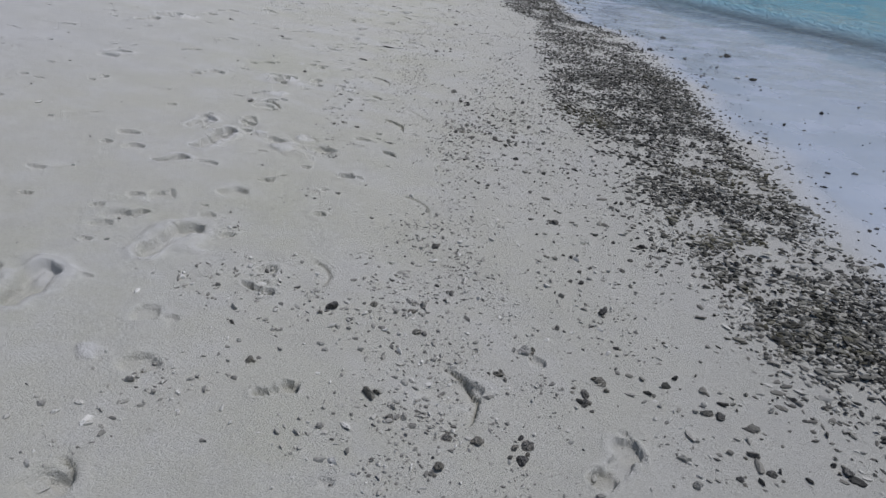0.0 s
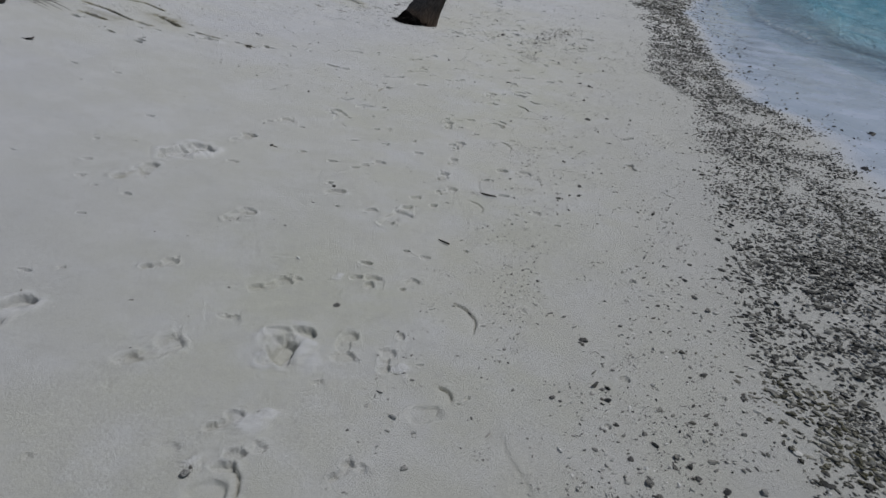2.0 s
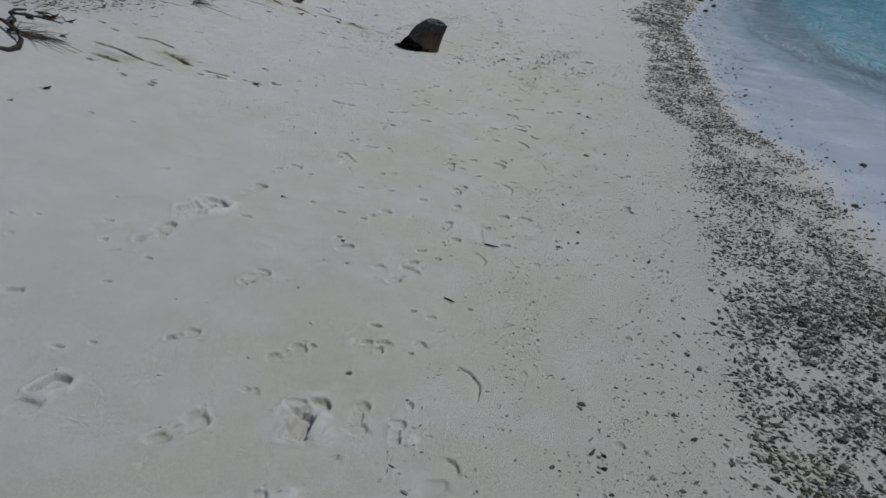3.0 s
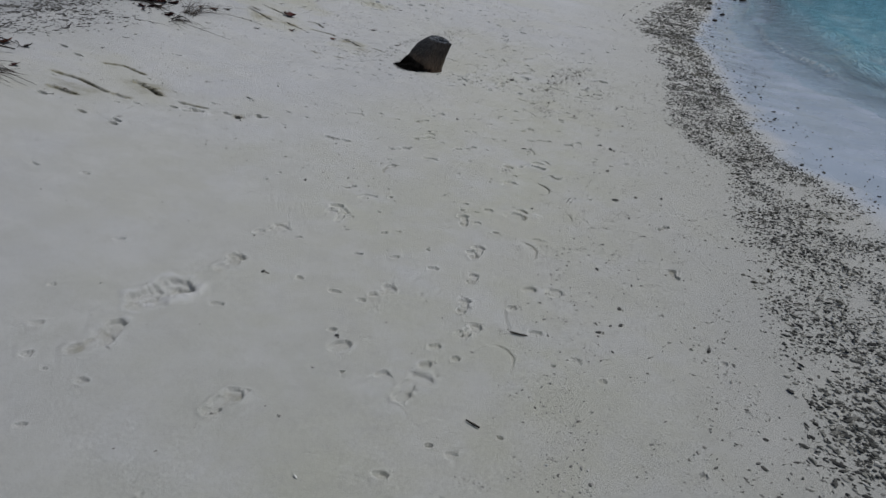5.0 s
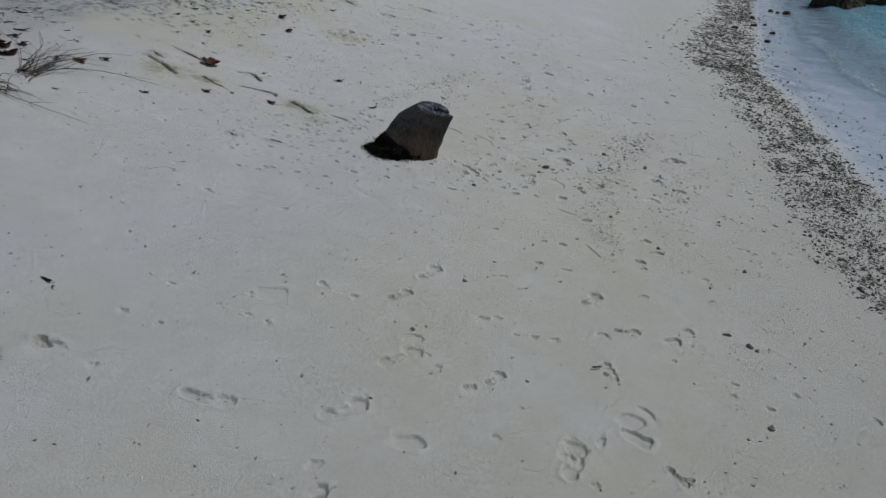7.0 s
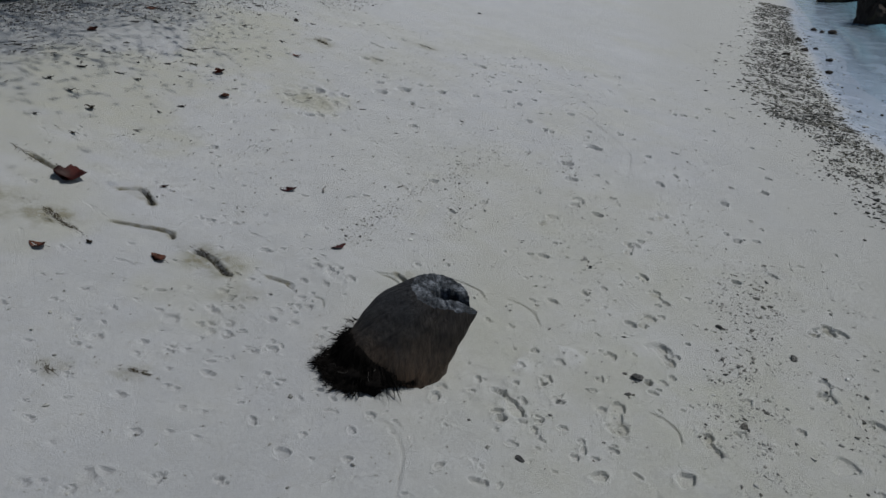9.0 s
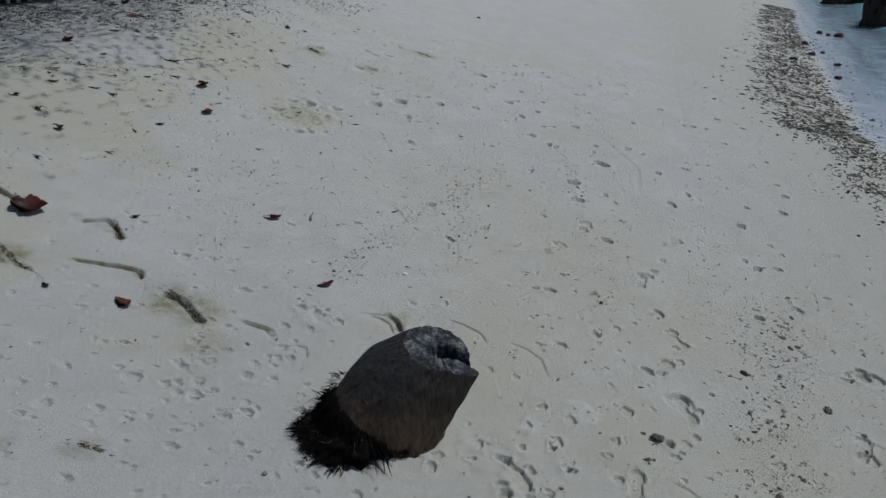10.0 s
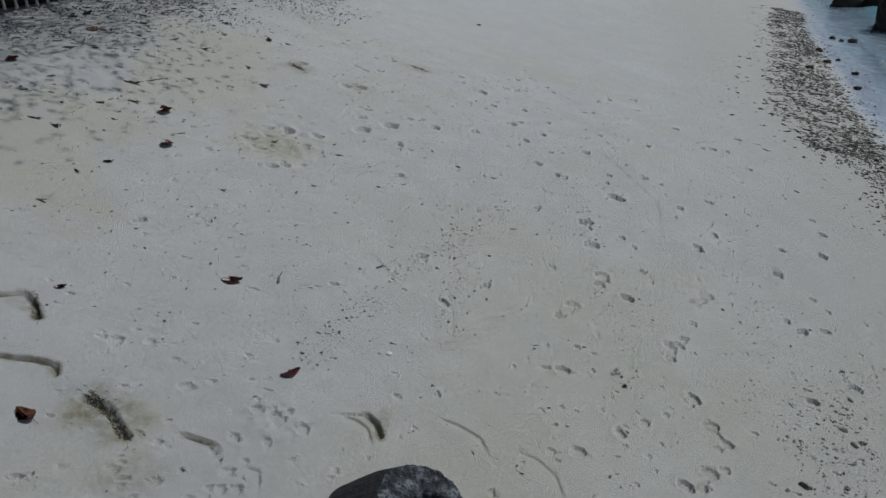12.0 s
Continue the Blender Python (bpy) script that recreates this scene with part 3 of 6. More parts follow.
# heel marks, dog paws and other dents: x, y
DENTS_C = [(-0.3, 11.73), (-0.37, 11.35), (-1.35, 11.4), (-1.19, 13.03), (-1.5, 12.72), (-1.58, 12.92), (-1.45, 12.88), (-1.64, 12.2), (-1.75, 11.93), (-1.28, 12.13), (-0.91, 12.23), (-0.93, 14.04), (-0.87, 13.57), (-1.58, 14.02), (-1.67, 14.01), (-1.43, 14.08), (-1.09, 13.86), (-1.2, 13.76), (-0.96, 14), (-1.62, 13.42), (-1.51, 13.46), (-1.32, 13.65), (-1.3, 13.57), (-1.06, 13.41)]
DENTS_D = [(-3.24, 12.41), (-3.12, 12.44), (-3.24, 12.12), (-2.93, 12.13), (-2.89, 12.27), (-2.76, 12.41), (-2.72, 12.23), (-2.64, 12.22), (-2.49, 11.82),
           (-2.45, 11.94), (-2.28, 12.03), (-3.43, 12.15), (-2.90, 11.76), (-3.0, 11.51), (-3.04, 11.48), (-2.83, 11.55), (-3.05, 11.40), (-3.19, 11.37),
           (-2.0, 12.38), (-1.99, 12.46), (-2.70, 13.24), (-2.73, 13.19), (-2.82, 13.21), (-2.74, 12.64), (-2.85, 12.70), (-2.98, 12.42), (-3.02, 12.64),
           (-3.13, 12.57), (-2.31, 13.52), (-2.14, 13.60), (-2.76, 13.23), (-2.62, 13.18), (-2.72, 13.06), (-2.84, 13.04), (-3.13, 13.22), (-3.51, 13.36),
           (-3.48, 13.47), (-3.39, 13.42), (-2.88, 12.96), (-2.79, 12.87), (-3.14, 12.73), (-3.39, 12.59)]
DENTS_E = [(-1.41, 15.51), (-1.19, 16.48), (-3.92, 15.75), (-3.90, 16.03), (-3.55, 15.90), (-3.76, 16.10), (-3.55, 16.16), (-3.79, 15.62), (-3.32, 18.91),
           (-3.56, 17.52), (-2.77, 17.06), (-3.11, 16.77), (-3.29, 16.53), (-2.82, 19.04), (-2.54, 18.59), (-2.13, 17.69), (-1.97, 17.30), (-1.84, 16.82), (-1.44, 15.86)]
rng = random.Random(5)
for dents, lo, hi in ((DENTS_C, .020, .042), (DENTS_D, .016, .034), (DENTS_E, .045, .08)):
    for x, y in dents:
        r = rng.uniform(lo, hi)
        press_hollow(x, y, r, .4 * r, rng.uniform(.55, .95), rng.uniform(0, 3.1))
for k in range(45):
    x, y = rng.gauss(-1.55, .24), rng.gauss(12.45, .25)
    r = rng.uniform(.012, .032)
    press_hollow(x, y, r, .42 * r, rng.uniform(.5, .95), rng.uniform(0, 3.1))
for k in range(70):
    x, y = rng.gauss(-2.95, .35), rng.gauss(12.35, .35)
    r = rng.uniform(.012, .026)
    press_hollow(x, y, r, .5 * r, rng.uniform(.5, .95), rng.uniform(0, 3.1))
for k in range(130):
    x, y = rng.uniform(-4.2, .6), rng.uniform(14.2, 20.5)
    r = rng.uniform(.022, .05)
    press_hollow(x, y, r, .5 * r, rng.uniform(.5, .95), rng.uniform(0, 3.1))
for x, y in [(-3.9, 8.0), (-3.67, 8.06), (-3.57, 8.71), (-3.44, 8.81), (-3.23, 8.95), (-4.25, 8.06), (-3.93, 8.55), (-4.66, 9.11), (-4.86, 9.2), (-3.02, 9.12), (-3.59, 8.88), (-3.65, 7.98)]:
    press_hollow(x, y, .042, .026, .55, -.3)
    stain(x, y, .04, .45)
# countless small pits left by crabs, paws and drops
for k in range(600):
    x, y = rng.uniform(-4.8, .9), rng.uniform(1.0, 19.5)
    if value_noise(x / .8, y / .8, 40) > -.1:
        r = rng.uniform(.010, .026)
        press_hollow(x, y, r, .45 * r, rng.uniform(.6, 1), rng.uniform(0, 3))

for k in range(800):
    x, y = rng.uniform(-4.8, .9), rng.uniform(11.6, 18.5)
    r = rng.uniform(.007, .017)
    press_hollow(x, y, r, .42 * r, rng.uniform(.6, 1), rng.uniform(0, 3))

# curved edges of shallow prints and drag marks, in stretches along the beach
EDGES_B = [[(-4.49, 8.55), (-4.32, 8.61), (-4.04, 8.54)], [(-4.25, 8.25), (-4.13, 8.27)], [(-4.44, 9.15), (-4.33, 9.26), (-4.13, 9.24)],
           [(-3.98, 8.55), (-3.88, 8.58)], [(-3.59, 8.89), (-3.41, 8.95)], [(-.94, 12.03), (-.80, 11.98)], [(-.75, 11.50), (-.63, 11.30)]]
EDGES_C = [[(-2.13, 13.46), (-2.02, 13.44), (-1.92, 13.39), (-1.88, 13.32)], [(-2.56, 13.31), (-2.4, 13.36), (-2.35, 13.33), (-2.31, 13.25)], [(-3.06, 12.98), (-2.91, 12.98), (-2.84, 12.92)], [(-2.75, 12.92), (-2.69, 12.92), (-2.66, 12.85)]]
EDGES_D = [[(-4.05, 13.4), (-3.99, 13.47), (-3.91, 13.42), (-3.84, 13.34)], [(-3.81, 13.07), (-3.7, 13.12), (-3.62, 13.13), (-3.58, 13.07)], [(-2.71, 14.67), (-2.54, 14.49)], [(-4.62, 13.42), (-4.4, 13.35), (-4.3, 13.27)], [(-4.75, 12.98), (-4.55, 12.9), (-4.38, 12.78)]]
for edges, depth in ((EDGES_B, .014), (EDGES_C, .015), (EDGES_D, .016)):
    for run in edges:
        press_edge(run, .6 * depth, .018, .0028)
for run, depth, width in (([(-4.07, 13.38), (-3.99, 13.47), (-3.91, 13.42), (-3.84, 13.34)], .022, .018), ([(-3.90, 13.05), (-3.70, 13.12), (-3.62, 13.13), (-3.58, 13.07)], .020, .015),
                          ([(-4.49, 8.55), (-4.32, 8.61), (-4.04, 8.54)], .024, .024), ([(-4.30, 8.25), (-4.13, 8.27)], .028, .03), ([(-4.44, 9.15), (-4.33, 9.26), (-4.13, 9.24)], .020, .02),
                          ([(-3.98, 8.55), (-3.88, 8.58)], .022, .026), ([(-3.59, 8.89), (-3.41, 8.95)], .02, .02), ([(-4.75, 12.98), (-4.55, 12.90), (-4.38, 12.78)], .024, .026),
                          ([(-4.05, 8.99), (-3.93, 8.97), (-3.79, 8.89)], .03, .035), ([(-4.62, 13.42), (-4.40, 13.35)], .016, .014), ([(-3.43, 13.0), (-3.33, 13.0), (-3.18, 12.88)], .024, .026),
                          ([(-2.40, 13.36), (-2.35, 13.33), (-2.31, 13.25)], .018, .016), ([(-3.0, 12.98), (-2.9, 12.98)], .012, .012)):
    press_furrow(run, depth, width)
# faint crab trails
for run in ([(-2.24, 12.12), (-2.16, 12.14), (-2.08, 12.04), (-2.05, 11.97), (-2.04, 11.82), (-2.01, 11.66)], [(-2.06, 11.61), (-2.02, 11.47), (-1.99, 11.4)],
            [(-2.45, 11.56), (-2.33, 11.5), (-2.17, 11.41)], [(-2.25, 14.55), (-2.18, 14.3), (-2.14, 14.05)], [(-2.74, 14.66), (-2.65, 14.54), (-2.57, 14.48)]):
    press_edge(run, .004, .012, .009)
# faint run-up lines of the last waves
press_edge([(-.21, 4.46), (-.14, 4.27), (-.08, 4.20), (-.05, 4.12)], .004, .08, .006)
press_edge([(-.61, 7.02), (-.58, 6.75), (-.54, 6.61)], .004, .08, .006)
press_edge([(-1.45, 17.81), (-1.10, 17.16), (-.84, 16.56), (-.89, 15.91)], .004, .10, .012)
# churned patches
stir(-3.74, 15.9, .42, .016, .09, 50)
stir(-1.72, 12.52, .32, .007, .06, 53)
stir(-2.75, 13.18, .18, .006, .05, 56)
stir(-5.6, 16.2, 1.1, .010, .10, 58)
for x, y, r, a in ((-3.30, 12.96, .17, .85), (-3.05, 12.72, .14, .35), (-4.15, 12.90, .15, .8), (-4.48, 12.86, .22, .75), (-3.92, 8.95, .20, .7), (-4.2, 8.4, .2, .5),
                   (-4.19, 17.5, .2, .7), (-3.75, 15.8, .25, .5), (-3.46, 11.9, .08, .5), (-3.18, 12.0, .09, .4), (-2.33, 13.36, .06, .6), (-3.95, 13.43, .09, .6),
                   (-3.12, 8.95, .08, .7), (-4.72, 13.08, .12, .6), (-3.57, 17.5, .14, .5), (-3.3, 18.9, .2, .5)):
    stain(x, y, r, a)

# broad ochre tints where weed has rotted into the sand: x, y, radius, amount
for x, y, rad, amount in [(-4.9, 14.35, 0.75, 0.9), (-4.7, 13.6, 0.55, 0.7), (-4.75, 15.2, 0.6, 0.9), (-5.2, 14.8, 0.5, 0.8), (-4.65, 16.5, 0.75, 0.9), (-4.9, 17.4, 0.6, 0.8), (-4.25, 16.2, 0.45, 0.6), (-3.75, 15.8, 0.35, 0.8), (-4.3, 12.9, 0.45, 0.7),
    (-5.3, 13.7, 0.6, 0.8), (-4.2, 8.9, 0.5, 0.5), (-4.6, 8.3, 0.5, 0.5), (-3.25, 12.7, 0.3, 0.6), (-2, 15.4, 0.55, 0.5), (-1.95, 14.4, 0.5, 0.5), (-1.6, 13.6, 0.6, 0.5), (-1.3, 15, 0.7, 0.4), (-1, 17.5, 0.8, 0.4),
    (-3.3, 17.6, 0.7, 0.4), (-0.3, 11.6, 0.6, 0.4), (-0.5, 8.2, 0.5, 0.4), (-0.4, 5.6, 0.45, 0.3), (-0.15, 3.6, 0.5, 0.3), (-0.2, 2.6, 0.5, 0.3), (-0.55, 2.2, 0.4, 0.2)]:
    w = window(x, y, rad * 1.8)
    q = np.hypot(XX[w] - x, (YY[w] - y) / 1.3) / rad + .5 * value_noise(XX[w] / (.5 * rad), YY[w] / (.5 * rad), 37) + .25 * value_noise(XX[w] / .11, YY[w] / .11, 38)
    OCHRE[w] = np.maximum(OCHRE[w], .75 * amount * (1 - step(.3, 1.15, q)))

# the stones' band left by the tide: its two edges along the beach
EDGE_Y = [0, 1.3, 2.0, 3.0, 4.2, 5.6, 6.7, 7.8, 8.7, 9.9, 10.5, 11.2, 12.1, 13.2, 14.4, 15.7, 17.0, 18.7, 19.5, 20.4, 21.5, 23.3, 24.8, 28.6, 30.5, 33.3, 36, 60]
EDGE_IN = [1.12, 1.02, .88, .81, .78, .79, .86, .90, 1.0, 1.2, 1.3, 1.0, .84, .94, 1.08, 1.2, 1.1, 1.25, 1.1, 1.09, 1.18, 1.5, 1.85, 3.0, 3.3, 3.9, 4.7, 9.6]
EDGE_OUT = [2.0, 1.95, 1.9, 1.88, 1.95, 2.1, 2.25, 2.27, 2.32, 2.36, 2.24, 1.95, 1.92, 2.08, 2.05, 2.16, 2.25, 2.32, 2.3, 2.4, 2.65, 2.95, 3.3, 4.15, 4.5, 5.1, 5.9, 10.4]


def band_in(y):
    return np.interp(y, EDGE_Y, EDGE_IN)


def band_out(y):
    return np.interp(y, EDGE_Y, EDGE_OUT)


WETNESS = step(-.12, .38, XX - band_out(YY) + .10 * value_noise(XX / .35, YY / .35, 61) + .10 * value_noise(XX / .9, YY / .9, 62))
# the rubble lies on a low berm
ZZ += near * .018 * step(-.1, .35, XX - band_in(YY)) * (1 - step(-.3, .3, XX - band_out(YY)))


def from_arrays(name, verts, faces, material, smooth=True):
    """A mesh from arrays of vertices and of equal-sized faces."""
    verts, faces = np.asarray(verts, np.float32), np.asarray(faces, np.int32)
    me = bpy.data.meshes.new(name)
    me.vertices.add(len(verts))
    me.vertices.foreach_set("co", verts.ravel())
    k = faces.shape[1]
    me.loops.add(faces.size)
    me.loops.foreach_set("vertex_index", faces.ravel())
    me.polygons.add(len(faces))
    me.polygons.foreach_set("loop_start", np.arange(0, faces.size, k, dtype=np.int32))
    me.polygons.foreach_set("use_smooth", np.full(len(faces), smooth))
    me.update(calc_edges=True)
    me.materials.append(material)
    return me


def grid_faces(nx, ny):
    i = np.arange(nx - 1)[None, :] + nx * np.arange(ny - 1)[:, None]
    i = i.ravel()
    return np.stack([i, i + 1, i + nx + 1, i + nx], -1)


def float_attribute(me, name, values):
    a = me.attributes.new(name, 'FLOAT', 'POINT')
    a.data.foreach_set("value", np.asarray(values, np.float32).ravel())


def ground_mesh(tile=6, flat=.0038):
    """The sand as one sheet: full detail where it is marked, one face for each tile where it is smooth."""
    ny, nx = ZZ.shape
    ix, iy = np.append(np.arange(0, nx - 1, tile), nx - 1), np.append(np.arange(0, ny - 1, tile), ny - 1)
    fine = np.zeros((len(iy) - 1, len(ix) - 1), bool)
    for b in range(len(iy) - 1):
        rows = slice(iy[b], iy[b + 1] + 1)
        fy = ((GY[rows] - GY[iy[b]]) / (GY[iy[b + 1]] - GY[iy[b]]))[:, None]
        for a in range(len(ix) - 1):
            cols = slice(ix[a], ix[a + 1] + 1)
            fx = ((GX[cols] - GX[ix[a]]) / (GX[ix[a + 1]] - GX[ix[a]]))[None, :]
            z = ZZ[rows, cols]
            plain = (z[0, 0] * (1 - fx) + z[0, -1] * fx) * (1 - fy) + (z[-1, 0] * (1 - fx) + z[-1, -1] * fx) * fy
            fine[b, a] = np.abs(z - plain).max() > flat or np.ptp(STAIN_SHADE[rows, cols]) > .16 or np.ptp(FRESH[rows, cols]) > .4
    # far out the lines stand wide apart: every cell counts there
    fine |= (np.diff(GX[ix]) > .6)[None, :] | (np.diff(GY[iy]) > .6)[:, None]
    cells = np.repeat(np.repeat(fine, np.diff(iy), 0), np.diff(ix), 1)
    cj, ci = np.nonzero(cells)
    at = cj * nx + ci
    quads = np.stack([at, at + 1, at + nx + 1, at + nx], -1)
    loops, starts = [], []
    count = quads.size
    B, A = fine.shape
    for b in range(B):
        for a in range(A):
            if fine[b, a]:
                continue
            x0, x1, y0, y1 = ix[a], ix[a + 1], iy[b], iy[b + 1]
            ring = [y0 * nx + x for x in (range(x0, x1) if b and fine[b - 1, a] else (x0,))]
            ring += [y * nx + x1 for y in (range(y0, y1) if a + 1 < A and fine[b, a + 1] else (y0,))]
            ring += [y1 * nx + x for x in (range(x1, x0, -1) if b + 1 < B and fine[b + 1, a] else (x1,))]
            ring += [y * nx + x0 for y in (range(y1, y0, -1) if a and fine[b, a - 1] else (y1,))]
            starts.append(count)
            count += len(ring)
            loops += ring
    loops = np.concatenate([quads.ravel(), np.array(loops, np.int64)])
    starts = np.concatenate([np.arange(0, quads.size, 4), np.array(starts, np.int64)])
    used, loops = np.unique(loops, return_inverse=True)
    me = bpy.data.meshes.new("ground")
    me.vertices.add(len(used))
    me.vertices.foreach_set("co", np.stack([XX, YY, ZZ], -1).reshape(-1, 3)[used].astype(np.float32).ravel())
    me.loops.add(len(loops))
    me.loops.foreach_set("vertex_index", loops.ravel().astype(np.int32))
    me.polygons.add(len(starts))
    me.polygons.foreach_set("loop_start", starts.astype(np.int32))
    # the walls of prints keep a crisp edge
    slope = np.hypot((ZZ[cj, ci + 1] - ZZ[cj, ci]) / (GX[ci + 1] - GX[ci]), (ZZ[cj + 1, ci] - ZZ[cj, ci]) / (GY[cj + 1] - GY[cj]))
    smooth = np.full(len(starts), True)
    smooth[:len(slope)] = slope < .75
    me.polygons.foreach_set("use_smooth", smooth)
    me.update(calc_edges=True)
    me.materials.append(SAND)
    return me, used


me, used = ground_mesh()
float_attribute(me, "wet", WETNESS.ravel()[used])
float_attribute(me, "stain", STAIN_SHADE.ravel()[used])
float_attribute(me, "fresh", FRESH.ravel()[used])
float_attribute(me, "ochre", OCHRE.ravel()[used])
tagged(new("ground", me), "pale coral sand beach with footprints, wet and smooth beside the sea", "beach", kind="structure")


def ground_z(x, y):
    """Height of the built sand, by interpolation in its grid."""
    x, y = np.asarray(x, float), np.asarray(y, float)
    i = np.clip(np.searchsorted(GX, x) - 1, 0, len(GX) - 2)
    j = np.clip(np.searchsorted(GY, y) - 1, 0, len(GY) - 2)
    fx, fy = (x - GX[i]) / (GX[i + 1] - GX[i]), (y - GY[j]) / (GY[j + 1] - GY[j])
    return (ZZ[j, i] * (1 - fx) + ZZ[j, i + 1] * fx) * (1 - fy) + (ZZ[j + 1, i] * (1 - fx) + ZZ[j + 1, i + 1] * fx) * fy


# ---- the sea ----
WX = axis_lines([(2.6, 9.0, .09)], 2.4, 900, 1.10)
WY = axis_lines([(2.0, 30.0, .12)], -500, 900, 1.09)
WXX, WYY = np.meshgrid(WX, WY)
shore = np.array([3.2 + .2 * max(0.0, yy - 23) + max(0.0, (SEA - float(smooth_ground(3.2 + .2 * max(0.0, yy - 23), yy))) / -.075) for yy in WY])[:, None]
reach = WXX - shore
swell = .016 * np.sin(reach * 5.3 + 1.6 * np.sin(WYY * .35) + 1.5 * value_noise(WXX / 1.2, WYY / 2.2, 70)) + .018 * value_noise(WXX / .5, WYY / .9, 71) + .006 * value_noise(WXX / .17, WYY / .3, 72)
crest_at = .62 + .25 * value_noise(np.zeros_like(WYY), WYY / 2.6, 73)
crest = np.exp(-((reach - crest_at) / np.where(reach < crest_at, .08, .22)) ** 2) * (.55 + .45 * value_noise(WYY * 0, WYY / 3.1, 74))
second = np.exp(-((reach - 2.1 - .4 * value_noise(WYY * 0, WYY / 3.7, 75)) / .28) ** 2)
calm = step(0, .5, reach) * (1 - step(40, 120, np.abs(reach) + np.abs(WYY - 15)))
WZ = SEA + swell * calm + .085 * crest * calm + .075 * second * calm
foam = np.clip(.9 * np.exp(-((reach - crest_at + .06) / .09) ** 2) * step(-.1, .5, value_noise(WYY * 0, WYY / 3.1, 74)) + .5 * np.exp(-(np.abs(reach) / .07) ** 2) * step(-.2, .6, value_noise(WYY * 0, WYY / 1.3, 76)), 0, 1)
me = from_arrays("water", np.stack([WXX, WYY, WZ], -1).reshape(-1, 3), grid_faces(len(WX), len(WY)), WATER)
float_attribute(me, "depth", WZ - smooth_ground(WXX, WYY))
float_attribute(me, "foam", foam)
tagged(new("water", me), "clear turquoise sea with a small breaking ripple", "sea", kind="structure")

# ---- stones ----


def pebble_shape(subdivisions, seed, long=1.5, flat=.6, rough=.25):
    """Vertices and triangles of one worn, angular stone of about unit radius."""
    bm = bmesh.new()
    bmesh.ops.create_icosphere(bm, subdivisions=subdivisions, radius=1)
    off = Vector((seed * 3.7, seed * 1.3, seed * 2.1))
    v = []
    for p in bm.verts:
        k = 1 + rough * noise.noise(p.co * 1.3 + off) + rough * .6 * noise.noise(p.co * 3.1 + off)
        v.append((p.co.x * k * long, p.co.y * k, p.co.z * k * flat))
    bm.verts.index_update()
    f = [[q.index for q in p.verts] for p in bm.faces]
    bm.free()
    return np.array(v), np.array(f)


def scatter_mesh(name, shapes, where, sizes, material, seed, sink=.25, smooth=False, heap=None, along=None):
    """Many stones as one mesh: where is an array of x, y."""
    r = np.random.RandomState(seed)
    verts, faces, base = [], [], 0
    zs = ground_z(where[:, 0], where[:, 1])
    pick = r.randint(0, len(shapes), len(where))
    for s, (sv, sf) in enumerate(shapes):
        sel = np.nonzero(pick == s)[0]
        m = len(sel)
        if m == 0:
            continue
        a, tx = r.uniform(0, 2 * np.pi, m), r.normal(0, .75, m)
        if along is not None:
            a, tx = radians(along) + r.normal(0, .62, m) + np.pi * r.randint(0, 2, m), .5 * tx
        ca, sa, ct, st = np.cos(a), np.sin(a), np.cos(tx), np.sin(tx)
        sc = sizes[sel][:, None] * r.uniform(.75, 1.25, (m, 3))
        p = sv[None] * sc[:, None, :]
        y1, z1 = p[..., 1] * ct[:, None] - p[..., 2] * st[:, None], p[..., 1] * st[:, None] + p[..., 2] * ct[:, None]
        x2, y2 = p[..., 0] * ca[:, None] - y1 * sa[:, None], p[..., 0] * sa[:, None] + y1 * ca[:, None]
        low = z1.min(1)
        z = z1 + (zs[sel] - low * (1 - sink * 1.6))[:, None]
        if heap is not None:
            z += (heap[sel] * r.uniform(0, 1, m) ** 2)[:, None]
        verts.append(np.stack([x2 + where[sel, 0][:, None], y2 + where[sel, 1][:, None], z], -1).reshape(-1, 3))
        faces.append((sf[None] + (np.arange(m) * len(sv))[:, None, None] + base).reshape(-1, 3))
        base += m * len(sv)
    return from_arrays(name, np.concatenate(verts), np.concatenate(faces), material, smooth)


r = np.random.RandomState(11)
COARSE = [pebble_shape(1, k, lo, fl, .75) for k, (lo, fl) in enumerate(((1.2, .75), (1.6, .55), (2.0, .55), (1.1, .85), (1.8, .65), (1.5, .5)))]
SHARDS = [pebble_shape(1, k + 30, lo, fl, .6) for k, (lo, fl) in enumerate(((1.9, .55), (2.2, .6), (1.6, .5), (2.5, .6), (1.9, .5), (1.5, .6), (1.2, .75)))]
FINE = [pebble_shape(2, k + 9, lo, fl, .8) for k, (lo, fl) in enumerate(((1.2, .75), (1.5, .7), (1.9, .7), (1.1, .85), (1.7, .65)))]


def band_points(count, y0, y1, power=1.0):
    """Places in the tide band, denser towards its middle and its sea side, in uneven patches."""
    out = []
    have = 0
    while have < count:
        m = 4 * count
        y = y0 + (y1 - y0) * r.uniform(0, 1, m) ** power
        f = r.uniform(-.5, 1.28, m)
        a, b = band_in(y), band_out(y)
        x = a + f * (b - a)
        patch = .5 + .5 * value_noise(x / .28, y / .34, 81) + .35 * value_noise(x / .11, y / .12, 82)
        full = np.interp(y, [0, 3.3, 4.6, 13, 16, 40], [.75, .48, .2, .22, .33, .33])
        base = np.interp(y, [0, 4, 5], [.05, .05, .035])
        d = (base + (1 - base) * step(-.03, full, f)) * (1 - .97 * step(.86, 1.1, f)) * step(-.5, -.1, f) * np.clip(.12 + .98 * patch, .03, 1)
        keep = r.uniform(0, 1, m) < d
        out.append(np.stack([x, y], -1)[keep])
        have += keep.sum()
    return np.concatenate(out)[:count]


